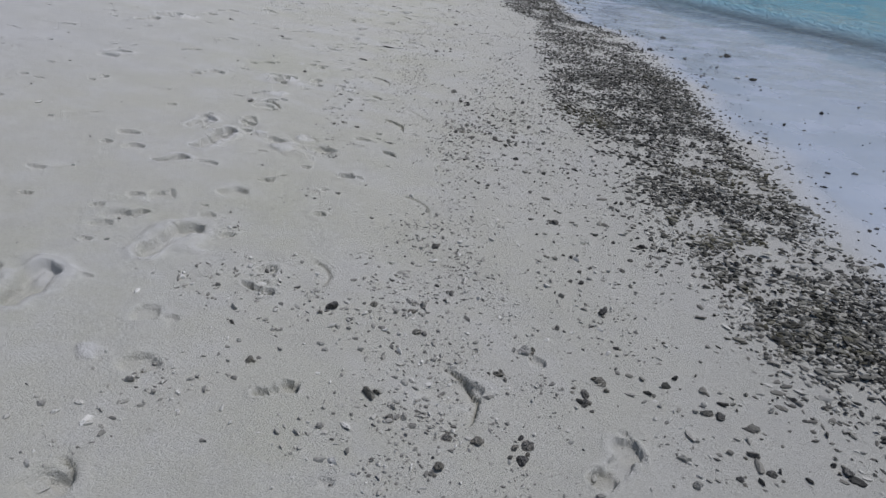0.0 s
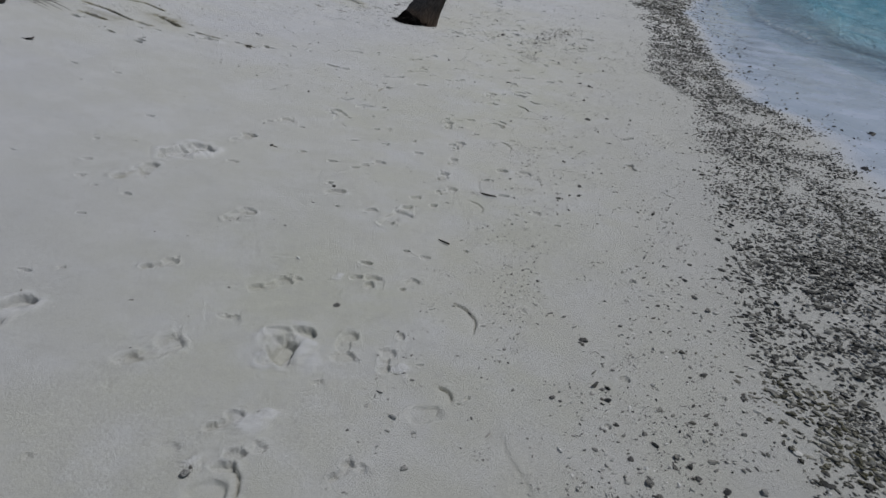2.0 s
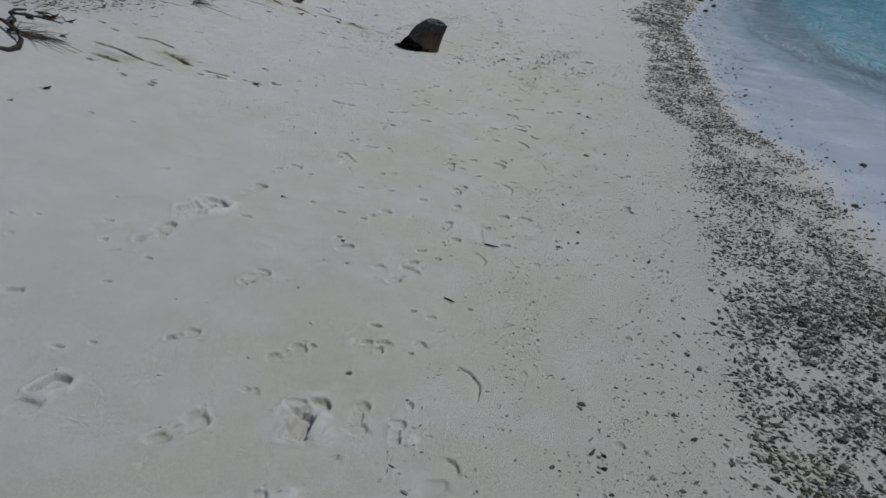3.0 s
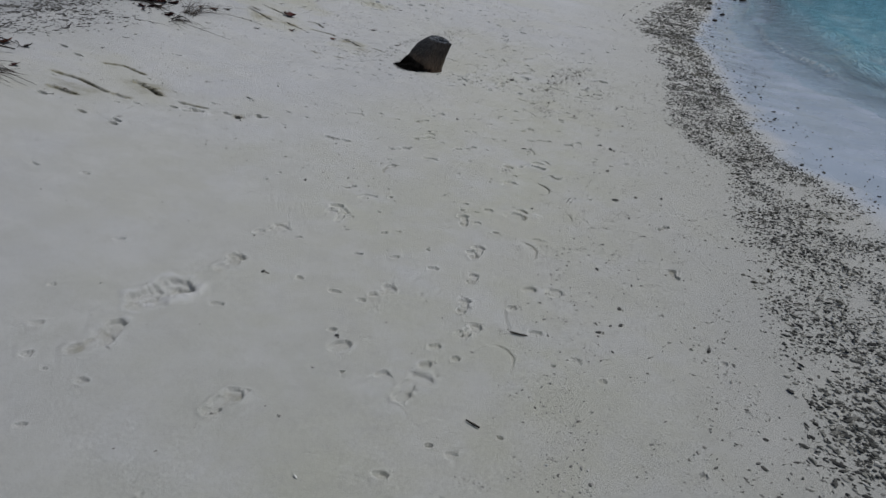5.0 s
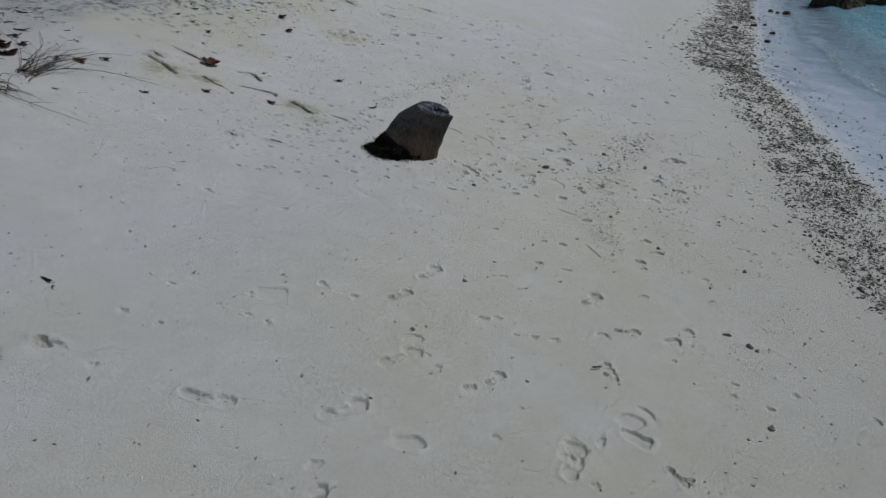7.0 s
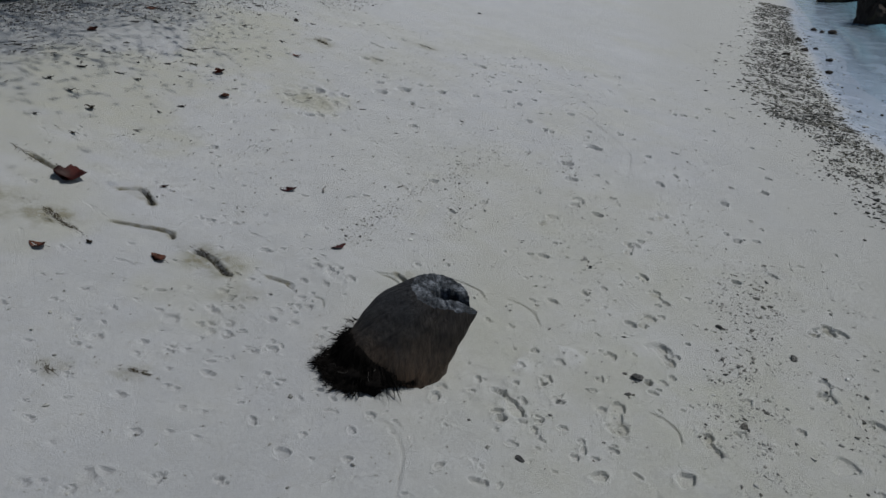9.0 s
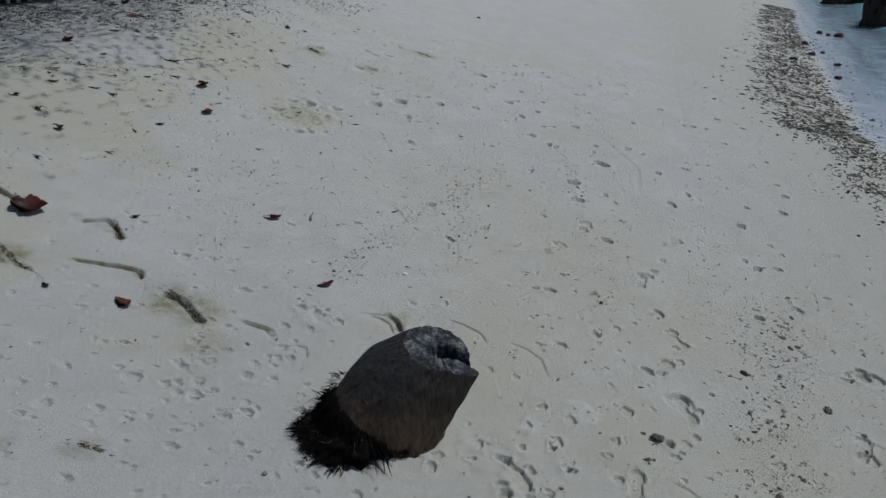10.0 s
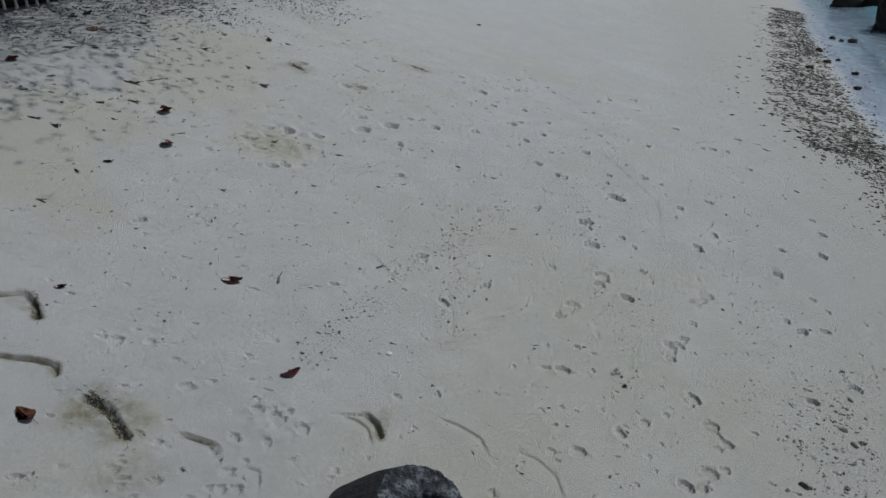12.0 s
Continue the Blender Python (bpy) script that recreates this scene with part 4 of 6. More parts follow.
def heap_height(where):
    """How high the rubble piles up, towards the sea side of the band."""
    f = (where[:, 0] - band_in(where[:, 1])) / (band_out(where[:, 1]) - band_in(where[:, 1]))
    return .022 * step(.2, .5, f) * (1 - step(.8, 1.05, f))


where = np.concatenate([band_points(17500, .3, 6.5), band_points(14500, 6.5, 14.5, 1.4)])
sizes = np.clip(np.where(where[:, 1] < 6.5, 1.2, 1.03) * r.lognormal(-5.36, .44, len(where)), .0025, .013)
ahead = where[:, 0] < band_in(where[:, 1]) + np.interp(where[:, 1], [0, 3.5, 4.6], [.32, .25, .03])
me = scatter_mesh("coral_bits", SHARDS, where[ahead], .8 * sizes[ahead], GREY_BITS, 13, .25, False, None, -40)
tagged(new("coral_bits", me), "grey and buff coral bits strewn before the rubble band", "coral bits", kind="stuff")
where, sizes = where[~ahead], sizes[~ahead]
me = scatter_mesh("coral_rubble", SHARDS, where, .92 * sizes, RUBBLE, 3, .2, False, heap_height(where), -40)
tagged(new("coral_rubble", me), "dark grey and olive broken coral washed into a band along the sand", "coral rubble", kind="stuff")
where = np.concatenate([band_points(560, 1.1, 6.5), band_points(320, 6.5, 16.0)])
me = scatter_mesh("coral_rubble", FINE, where, np.clip(r.lognormal(-4.85, .25, len(where)), .006, .012), RUBBLE, 5)
tagged(new("coral_rubble", me), "larger grey coral fragments among the rubble", "coral rubble", kind="stuff")


# the broken filling between the larger pieces
GRIT = [(np.array(v) * np.array(k), np.array([(0, 2, 4), (2, 1, 4), (1, 3, 4), (3, 0, 4), (2, 0, 5), (1, 2, 5), (3, 1, 5), (0, 3, 5)])) for v, k in
        (([(1, 0, 0), (-1, .2, .1), (.1, 1, 0), (0, -1, .2), (.2, .1, .8), (0, 0, -.8)], (1.5, .8, .8)), ([(1, .2, .2), (-1, 0, 0), (-.2, 1, 0), (0, -.9, 0), (0, .3, .9), (.1, 0, -.7)], (1.2, 1, .7)))]
where = np.concatenate([band_points(6000, -6.0, 1.1), band_points(2500, 1.1, 4.0), band_points(2200, 4.0, 9.5), band_points(2500, 9.5, 15.0)])
me = scatter_mesh("coral_rubble", GRIT, where, np.clip(r.lognormal(-5.25, .35, len(where)), .003, .011), RUBBLE, 10, .15, False, heap_height(where))
tagged(new("coral_rubble", me), "small dark coral chips filling the band of rubble", "coral rubble", kind="stuff")
near_part = band_points(4600, 14.0, 20.0)
me = scatter_mesh("coral_rubble", SHARDS, near_part, np.clip(r.lognormal(-5.05, .4, len(near_part)), .003, .016), RUBBLE, 15, .2, False, heap_height(near_part), -40)
tagged(new("coral_rubble", me), "dark coral rubble thinning out along the shore", "coral rubble", kind="stuff")
where = band_points(9500, 19.5, 37.0, 1.1)
LONG_GRIT = [(v * np.array([2.0, 1.0, .8]), f) for v, f in GRIT]
me = scatter_mesh("coral_rubble", LONG_GRIT, where, np.clip(r.lognormal(-4.7, .42, len(where)), .004, .026), RUBBLE, 4, .15, False, heap_height(where), -40)
tagged(new("coral_rubble", me), "dark coral rubble in a band farther along the shore", "coral rubble", kind="stuff")


def strip_points(count, runs, spread):
    """Places strewn along lines on the sand: runs of x0, y0, x1, y1."""
    runs = np.array(runs, float)
    k = r.randint(0, len(runs), count)
    f = r.uniform(0, 1, count)
    p = runs[k, :2] + f[:, None] * (runs[k, 2:] - runs[k, :2])
    return p + r.normal(0, 1, (count, 2)) * np.array(spread)


# pale bits strewn in wrack lines on the dry sand
where = np.concatenate([
    strip_points(620, [(.0, 1.1, .10, 2.6), (-.10, 1.3, -.05, 2.2), (.02, 2.4, .22, 3.4), (.1, 3.6, .2, 4.6)], (.09, .12)),
    strip_points(200, [(-.75, 1.15, -.30, 1.75), (-.62, 1.75, -.40, 2.05), (-.55, 1.75, -.1, 1.75)], (.07, .05)),
    strip_points(600, [(.25, 1.2, .75, 2.6), (.2, 3.7, .7, 4.8), (.25, 4.8, .75, 6.2)], (.20, .35)),
    strip_points(200, [(-.25, 4.6, -.35, 7.0), (-.2, 5.0, -.05, 7.0), (-.33, 7.0, -.25, 9.0)], (.05, .15)),
    strip_points(300, [(-.2, 7.0, .5, 9.0), (.0, 9.0, .6, 12.0)], (.25, .4))])
where = np.concatenate([
    where,
    strip_points(420, [(-.52, 12.2, -.45, 14.2), (-.5, 14.0, -.3, 17.0), (-.2, 11.5, .3, 14.0)], (.10, .3)),
    strip_points(330, [(-4.0, 14.0, -3.0, 14.6), (-3.8, 14.6, -2.8, 17.0), (-4.8, 15.0, -4.3, 16.5)], (.35, .4)),
    strip_points(240, [(.2, 18.0, .9, 25.0), (-.4, 15, .2, 20)], (.35, 1.0)),
    np.stack([r.uniform(-3.5, .8, 700), r.uniform(1.0, 16, 700)], -1)])
me = scatter_mesh("coral_bits", COARSE[:5], where, np.clip(r.lognormal(-5.5, .38, len(where)), .002, .009), PEBBLES, 6, .3)
tagged(new("coral_bits", me), "small pale coral bits strewn on the dry sand", "coral bits", kind="stuff")
where = np.concatenate([strip_points(110, [(-.70, 12.0, -.55, 13.2), (-.6, 13.0, -.25, 14.0), (-.4, 13.6, .05, 15.0), (-.2, 12.2, .2, 13.4)], (.08, .15)),
                        strip_points(50, [(-.52, 13.0, -.3, 13.5), (-.25, 13.9, -.1, 14.3)], (.05, .07))])
me = scatter_mesh("coral_bits", COARSE, where, np.clip(r.lognormal(-5.1, .4, len(where)), .003, .012), GREY_BITS, 16, .2)
tagged(new("coral_bits", me), "dark grey coral bits along a faint wrack line", "coral bits", kind="stuff")
# grey chips along the wrack lines of earlier tides
where = np.concatenate([
    strip_points(110, [(-.72, 1.00, -.67, 1.15), (-.67, 1.15, -.60, 1.26), (-.60, 1.26, -.44, 1.41), (-.68, 1.76, -.61, 1.96), (-.61, 1.96, -.67, 2.30)], (.03, .035)),
    strip_points(300, [(-.21, 1.79, -.15, 2.24), (-.15, 2.24, 0, 2.40), (0, 2.40, .16, 2.82), (.02, 2.41, .08, 3.81), (-.04, 1.15, .01, 1.48), (.01, 1.48, .05, 1.75), (-.19, 1.87, .01, 2.01), (-.28, 1.23, -.15, 1.31)], (.05, .06)),
    strip_points(150, [(.52, 2.36, .55, 1.78), (.55, 1.78, .60, 1.48), (.19, 4.25, .37, 3.46), (.60, 1.48, .80, 1.2)], (.10, .09)),
    strip_points(330, [(-.01, 3.72, .14, 4.05), (.14, 4.05, .47, 4.47), (.11, 3.92, .58, 4.36), (-.03, 3.58, .23, 3.49), (.23, 3.49, .42, 3.52), (0, 3.40, .04, 3.89)], (.07, .07))])
where = np.concatenate([
    where,
    strip_points(190, [(.83, 4.81, .78, 4.0), (.78, 4.0, .77, 3.64), (.15, 4.73, .55, 5.75), (.55, 5.75, .70, 7.17)], (.09, .12)),
    strip_points(90, [(-.55, 3.60, -.58, 4.33), (-.52, 3.36, -.57, 3.64), (-.58, 4.31, -.56, 4.91)], (.04, .06)),
    strip_points(130, [(-.51, 4.93, -.28, 5.64), (-.28, 5.64, -.18, 7.16), (-.21, 4.42, -.24, 5.23), (-.3, 7.1, -.1, 8.6)], (.06, .10)),
    strip_points(330, [(.60, 7.81, 1.07, 9.46), (1.07, 9.46, .82, 11.02), (.45, 6.58, .85, 7.66)], (.06, .15)),
    strip_points(260, [(-.77, 12.50, -.58, 13.18), (-.58, 13.18, -.48, 14.0), (-.50, 13.74, -.14, 14.57), (-.29, 14.07, .02, 14.49)], (.06, .09)),
    strip_points(70, [(.1, 20.5, .6, 22.0), (.5, 21.0, .9, 23.0)], (.2, .4))])
me = scatter_mesh("coral_bits", SHARDS + COARSE, where, np.clip(r.lognormal(-5.85, .5, len(where)), .0014, .0075), PEBBLES, 17, .2)
tagged(new("coral_bits", me), "grey coral chips along old wrack lines on the sand", "coral bits", kind="stuff")
where = np.stack([r.uniform(.1, .85, 55), r.uniform(3.3, 4.9, 55)], -1)
where = np.concatenate([where, np.stack([r.uniform(.4, 1.0, 60), r.uniform(1.1, 3.0, 60)], -1)])
me = scatter_mesh("coral_bits", SHARDS[4:] + COARSE, where, np.clip(r.lognormal(-4.95, .35, len(where)), .004, .011), RUBBLE, 18, .2)
tagged(new("coral_bits", me), "dark coral chips scattered beside the rubble band", "coral bits", kind="stuff")
# grit: the smallest broken bits, in clusters round the stones
spots = np.stack([np.concatenate([r.normal(.05, .16, 60), r.uniform(.05, .8, 60), r.uniform(-.6, .9, 90), r.normal(-.2, .15, 16), r.uniform(-.7, .9, 80)]),
                  np.concatenate([r.uniform(1.1, 2.9, 60), r.uniform(3.5, 5.2, 60), r.uniform(1.1, 6.5, 90), r.uniform(4.4, 9, 16), r.uniform(6, 14.5, 80)])], -1)
spots = np.concatenate([spots, strip_points(70, [(-.62, 12.0, -.48, 13.2), (-.5, 13.0, -.2, 13.9), (-.3, 13.6, .1, 14.6), (-.6, 11.2, -.6, 12.2)], (.06, .1))])
where = np.repeat(spots, 26, 0)
where = where + r.normal(0, 1, where.shape) * np.repeat(r.uniform(.015, .075, len(spots)), 26)[:, None]
me = scatter_mesh("coral_grit", GRIT, where, np.clip(r.lognormal(-5.95, .45, len(where)), .0015, .007), PEBBLES, 9, .2)
tagged(new("coral_grit", me), "fine pale and grey coral grit clustered on the sand", "coral grit", kind="stuff")
# dark bits on the wet sand
where = np.concatenate([np.stack([band_out(yy) + np.abs(r.normal(.1, .55, 900)), yy], -1) for yy in [r.uniform(2.0, 30.0, 900)]])
me = scatter_mesh("wet_pebbles", COARSE, where, np.clip(r.lognormal(-4.95, .5, 900), .004, .022), RUBBLE, 7, .3)
tagged(new("wet_pebbles", me), "scattered dark pebbles on the wet sand", "pebbles", kind="stuff")


def part(name, bm, material, parent, label=""):
    """One bmesh as one mesh object under a thing or a part."""
    me = bpy.data.meshes.new(name)
    bm.to_mesh(me)
    bm.free()
    me.materials.append(material)
    ob = new(name, me)
    ob.parent = parent
    if label:
        tagged(ob, label)
    return ob


def mesh_thing(name, bm, material):
    return part(name, bm, material, None)


def chunk_shape(seed, long, flat):
    """A broken piece of coral: a sphere cut back by planes, with pitted faces."""
    q = random.Random(seed)
    planes = []
    for k in range(9):
        d = Vector((q.gauss(0, 1), q.gauss(0, 1), q.gauss(0, 1))).normalized()
        planes.append((d, q.uniform(.45, .9)))
    bm = bmesh.new()
    bmesh.ops.create_icosphere(bm, subdivisions=3, radius=1)
    off = Vector((seed * 3.1, seed * 1.7, seed))
    v = []
    for p in bm.verts:
        far = sum((max(0, d.dot(p.co)) / h) ** 30 for d, h in planes) ** (1 / 30)
        k = min(1.25, 1 / max(far, .5)) * (1 + .24 * noise.noise(p.co * 2.1 + off) + .13 * noise.noise(p.co * 5 + off) + .06 * noise.noise(p.co * 15 + off))
        v.append((p.co.x * k * long, p.co.y * k, p.co.z * k * flat))
    bm.verts.index_update()
    f = [[t.index for t in p.verts] for p in bm.faces]
    bm.free()
    return np.array(v), np.array(f)


# single stones that lie apart
SHAPES = [from_arrays("stone", v, f, STONE_DARK, False) for v, f in (chunk_shape(20 + k, lo, fl) for k, (lo, fl) in enumerate(((1.15, .95), (1.3, .9), (1.0, 1.0), (1.5, .85), (1.25, .8), (1.1, .9), (1.4, 1.0))))]
KINDS = {"d": (STONE_DARK, "dark grey stone lying alone on pale sand"), "g": (STONE_GREY, "grey-brown coral stone on pale sand"), "w": (STONE_PALE, "white worn coral stone on pale sand")}
STONES = {}
for k, base in enumerate(SHAPES):
    for key, (material, label) in KINDS.items():
        me = base if key == "d" else base.copy()
        me.materials.clear()
        me.materials.append(material)
        STONES[k, key] = me


def lay_stones(text, seed):
    """Each entry: x, y, radius in centimetres, kind."""
    q = random.Random(seed)
    for entry in text.split(";"):
        x, y, size, key = entry.split()
        x, y, size = float(x), float(y), float(size) * .0076
        ob = new("stone", STONES[q.randrange(len(SHAPES)), key])
        ob.matrix_world = Matrix.Translation((x, y, float(ground_z(x, y)) + .30 * size)) @ Euler((q.gauss(0, .2), q.gauss(0, .2), q.uniform(0, 6.3))).to_matrix().to_4x4() @ Matrix.Diagonal((size, size, size, 1))
        tagged(ob, KINDS[key][1], "stone", "loose stones on the sand")
        # crumbs broken off beside it
        for k in range(q.choice((0, 1, 1, 2, 3))):
            a, d, c = q.uniform(0, 6.3), size * q.uniform(1.2, 2.6), size * q.uniform(.3, .6)
            px, py = x + d * math.cos(a), y + d * math.sin(a)
            bit = new("stone", STONES[q.randrange(len(SHAPES)), q.choice("dgg" if key != "w" else "gww")])
            bit.matrix_world = Matrix.Translation((px, py, float(ground_z(px, py)) + .3 * c)) @ Euler((q.gauss(0, .4), q.gauss(0, .4), q.uniform(0, 6.3))).to_matrix().to_4x4() @ Matrix.Diagonal((c, c, c, 1))
            tagged(bit, "small broken coral piece beside a larger stone", "stone", "loose stones on the sand")


lay_stones("-.27 1.80 2.0 d;-.12 1.43 2.2 g;-.42 1.48 1.4 g;-.06 1.35 1.1 d;-.21 1.28 1.0 w;.44 1.58 1.8 d;.43 1.53 1.7 d;.50 1.65 2.1 g;.26 1.33 1.9 d;.24 1.28 1.9 d;"
           ".53 2.80 1.9 d;.58 2.05 2.0 d;.29 1.74 2.3 w;.21 1.60 1.5 g;.08 2.01 1.2 d;-.02 1.74 1.5 g;.78 1.58 1.8 d;.81 1.57 1.7 d;.85 1.43 1.6 d;.87 1.37 1.5 d;.78 1.34 1.2 d;"
           ".66 1.30 1.5 w;.14 1.32 1.9 g;.07 1.31 1.5 d;.05 1.21 1.6 g;.02 2.36 1.7 d;.41 1.91 1.2 d;.58 1.84 1.1 d;1.08 1.41 1.9 d;-.15 1.86 1.4 g;-.04 1.85 1.3 g;-.50 1.63 .9 d", 1)
lay_stones(".20 3.92 1.9 d;.33 3.95 2.3 d;.45 3.92 2.2 w;.45 4.07 1.6 d;.31 4.06 1.5 d;.70 4.41 1.9 w;.65 4.33 1.6 d;.32 4.32 1.8 d;.34 4.27 1.6 g;.42 4.48 1.5 g;.48 4.40 1.5 d;"
           ".57 4.37 1.6 d;.41 4.43 1.3 d;.32 4.57 1.2 d;.26 4.42 1.4 d;.47 4.19 1.5 g;.50 4.00 1.5 d;.41 3.96 1.5 g;.39 3.87 1.4 d;.28 4.04 1.2 g;.15 4.02 2.0 g;.14 4.08 1.8 d;"
           ".10 5.12 1.9 d;.53 5.20 1.7 g;.74 4.94 1.8 d;.19 4.72 1.5 d;-.94 4.93 1.4 d;-1.36 6.18 1.4 d;-1.03 3.86 1.9 w;-.45 4.11 1.3 w;-.46 4.28 1.0 w;-.43 3.74 1.3 d;-.51 3.78 1.2 g;"
           "-.55 3.72 1.1 g;-1.92 6.61 1.5 d;.70 5.64 1.9 d;.59 5.04 1.7 d;-.02 4.66 1.3 d", 2)
lay_stones("-1.07 12.89 3.2 d;-1.12 12.73 1.6 d;-1.31 14.11 2.0 w;-.54 13.58 2.2 d;-.17 13.39 2.6 d;-.58 12.68 2.4 g;-.45 12.82 1.5 d;-1.60 12.12 2.0 d;-1.27 14.01 1.3 d;.14 9.00 2.6 d;"
           ".10 9.77 2.0 d;.06 10.58 1.9 d;.16 10.49 2.4 d;.32 9.17 1.7 d;.54 9.24 1.8 d;.33 11.47 1.8 d;.31 12.33 1.7 d;-1.45 10.58 1.7 d;-1.63 9.96 1.5 d;-.22 11.63 1.9 d;"
           ".07 6.93 1.6 d;-.06 6.79 1.6 d;.07 7.13 1.5 d;-.05 7.62 1.3 d;3.41 8.71 4.5 d;3.05 10.21 3.2 d;2.43 6.60 3.0 d;2.48 8.72 3.0 d;-3.11 8.90 3.4 g", 3)

# ---- the palm stump ----


def tube(bm, points, radii, sides=6):
    """A bent, tapering rod through the points."""
    rings = []
    n = len(points)
    for k, (p, rad) in enumerate(zip(points, radii)):
        d = (points[min(k + 1, n - 1)] - points[max(k - 1, 0)]).normalized()
        a = d.orthogonal().normalized()
        b = d.cross(a)
        rings.append([bm.verts.new(p + rad * (math.cos(t) * a + math.sin(t) * b)) for t in (6.28319 * i / sides for i in range(sides))])
    for lo, hi in zip(rings, rings[1:]):
        for i in range(sides):
            f = bm.faces.new((lo[i], lo[(i + 1) % sides], hi[(i + 1) % sides], hi[i]))
            f.smooth = True
    bm.faces.new(rings[0][::-1])
    bm.faces.new(rings[-1])


STUMP = Vector((-2.235, 12.60, float(smooth_ground(-2.235, 12.60))))
CUT = Vector((.225, .012, .352))           # middle of the sawn face, from the foot


def angle_gap(a, b):
    return abs((a - b + math.pi) % (2 * math.pi) - math.pi)


CRACKS = [(radians(a), lo, hi) for a, lo, hi in ((-22, .1, .95), (-75, .3, .9), (-105, .05, .6), (-58, .0, .35), (-140, .2, .9), (-12, .5, 1), (120, .2, .8), (-90, .7, 1))]


def stump_ring(f, t):
    """A point of the trunk's skin: f from the foot (0) to the sawn face (1), t round the trunk."""
    lift = -.04 + .205 * max(0, math.cos(t - radians(220))) - .05 * max(0, math.cos(t))
    foot = Vector(((.222 + .028 * math.cos(t)) * math.cos(t) - .008, .245 * math.sin(t), lift))
    sliver = .085 * max(0, 1 - angle_gap(t, radians(-31)) / .6) ** 1.1
    wide, deep = .130 + sliver, .118 + sliver
    top = CUT + Vector((wide * math.cos(t), deep * math.sin(t), -.03 * math.cos(t + radians(31)) - .12 * sliver))
    top.z += .012 * max(0, math.cos(t - radians(150)))
    p = foot.lerp(top, f)
    out = Vector((math.cos(t), math.sin(t), 0))
    back = max(0, math.cos(t - radians(150)))
    p += (out + Vector((0, 0, .55))) * (.048 * back * math.sin(math.pi * f ** 1.15))
    rough = .008 * noise.noise(Vector((3 * math.cos(t), 3 * math.sin(t), 4 * f))) + .006 * noise.noise(Vector((11 * math.cos(t), 11 * math.sin(t), 3 * f)))
    rough += .0015 * math.sin(f * 23 + 2 * math.sin(t) + 3 * noise.noise(Vector((math.cos(t), math.sin(t), f))))
    for a, lo, hi in CRACKS:
        gap = angle_gap(t + .10 * noise.noise(Vector((a * 3, f * 4, 0))), a)
        rough -= .010 * max(0, 1 - gap / .035) * max(0, min(1, (f - lo) / .1, (hi - f) / .1))
    p += out * rough
    # the broken, ragged rim with its notch
    if f > .72:
        gap = angle_gap(t, radians(-6))
        ragged = .012 * noise.noise(Vector((9 * math.cos(t), 9 * math.sin(t), 2))) * (1 if math.cos(t + radians(20)) > 0 else .4)
        p.z += (ragged - .07 * max(0, 1 - gap / .32)) * (f - .72) / .28
    return p


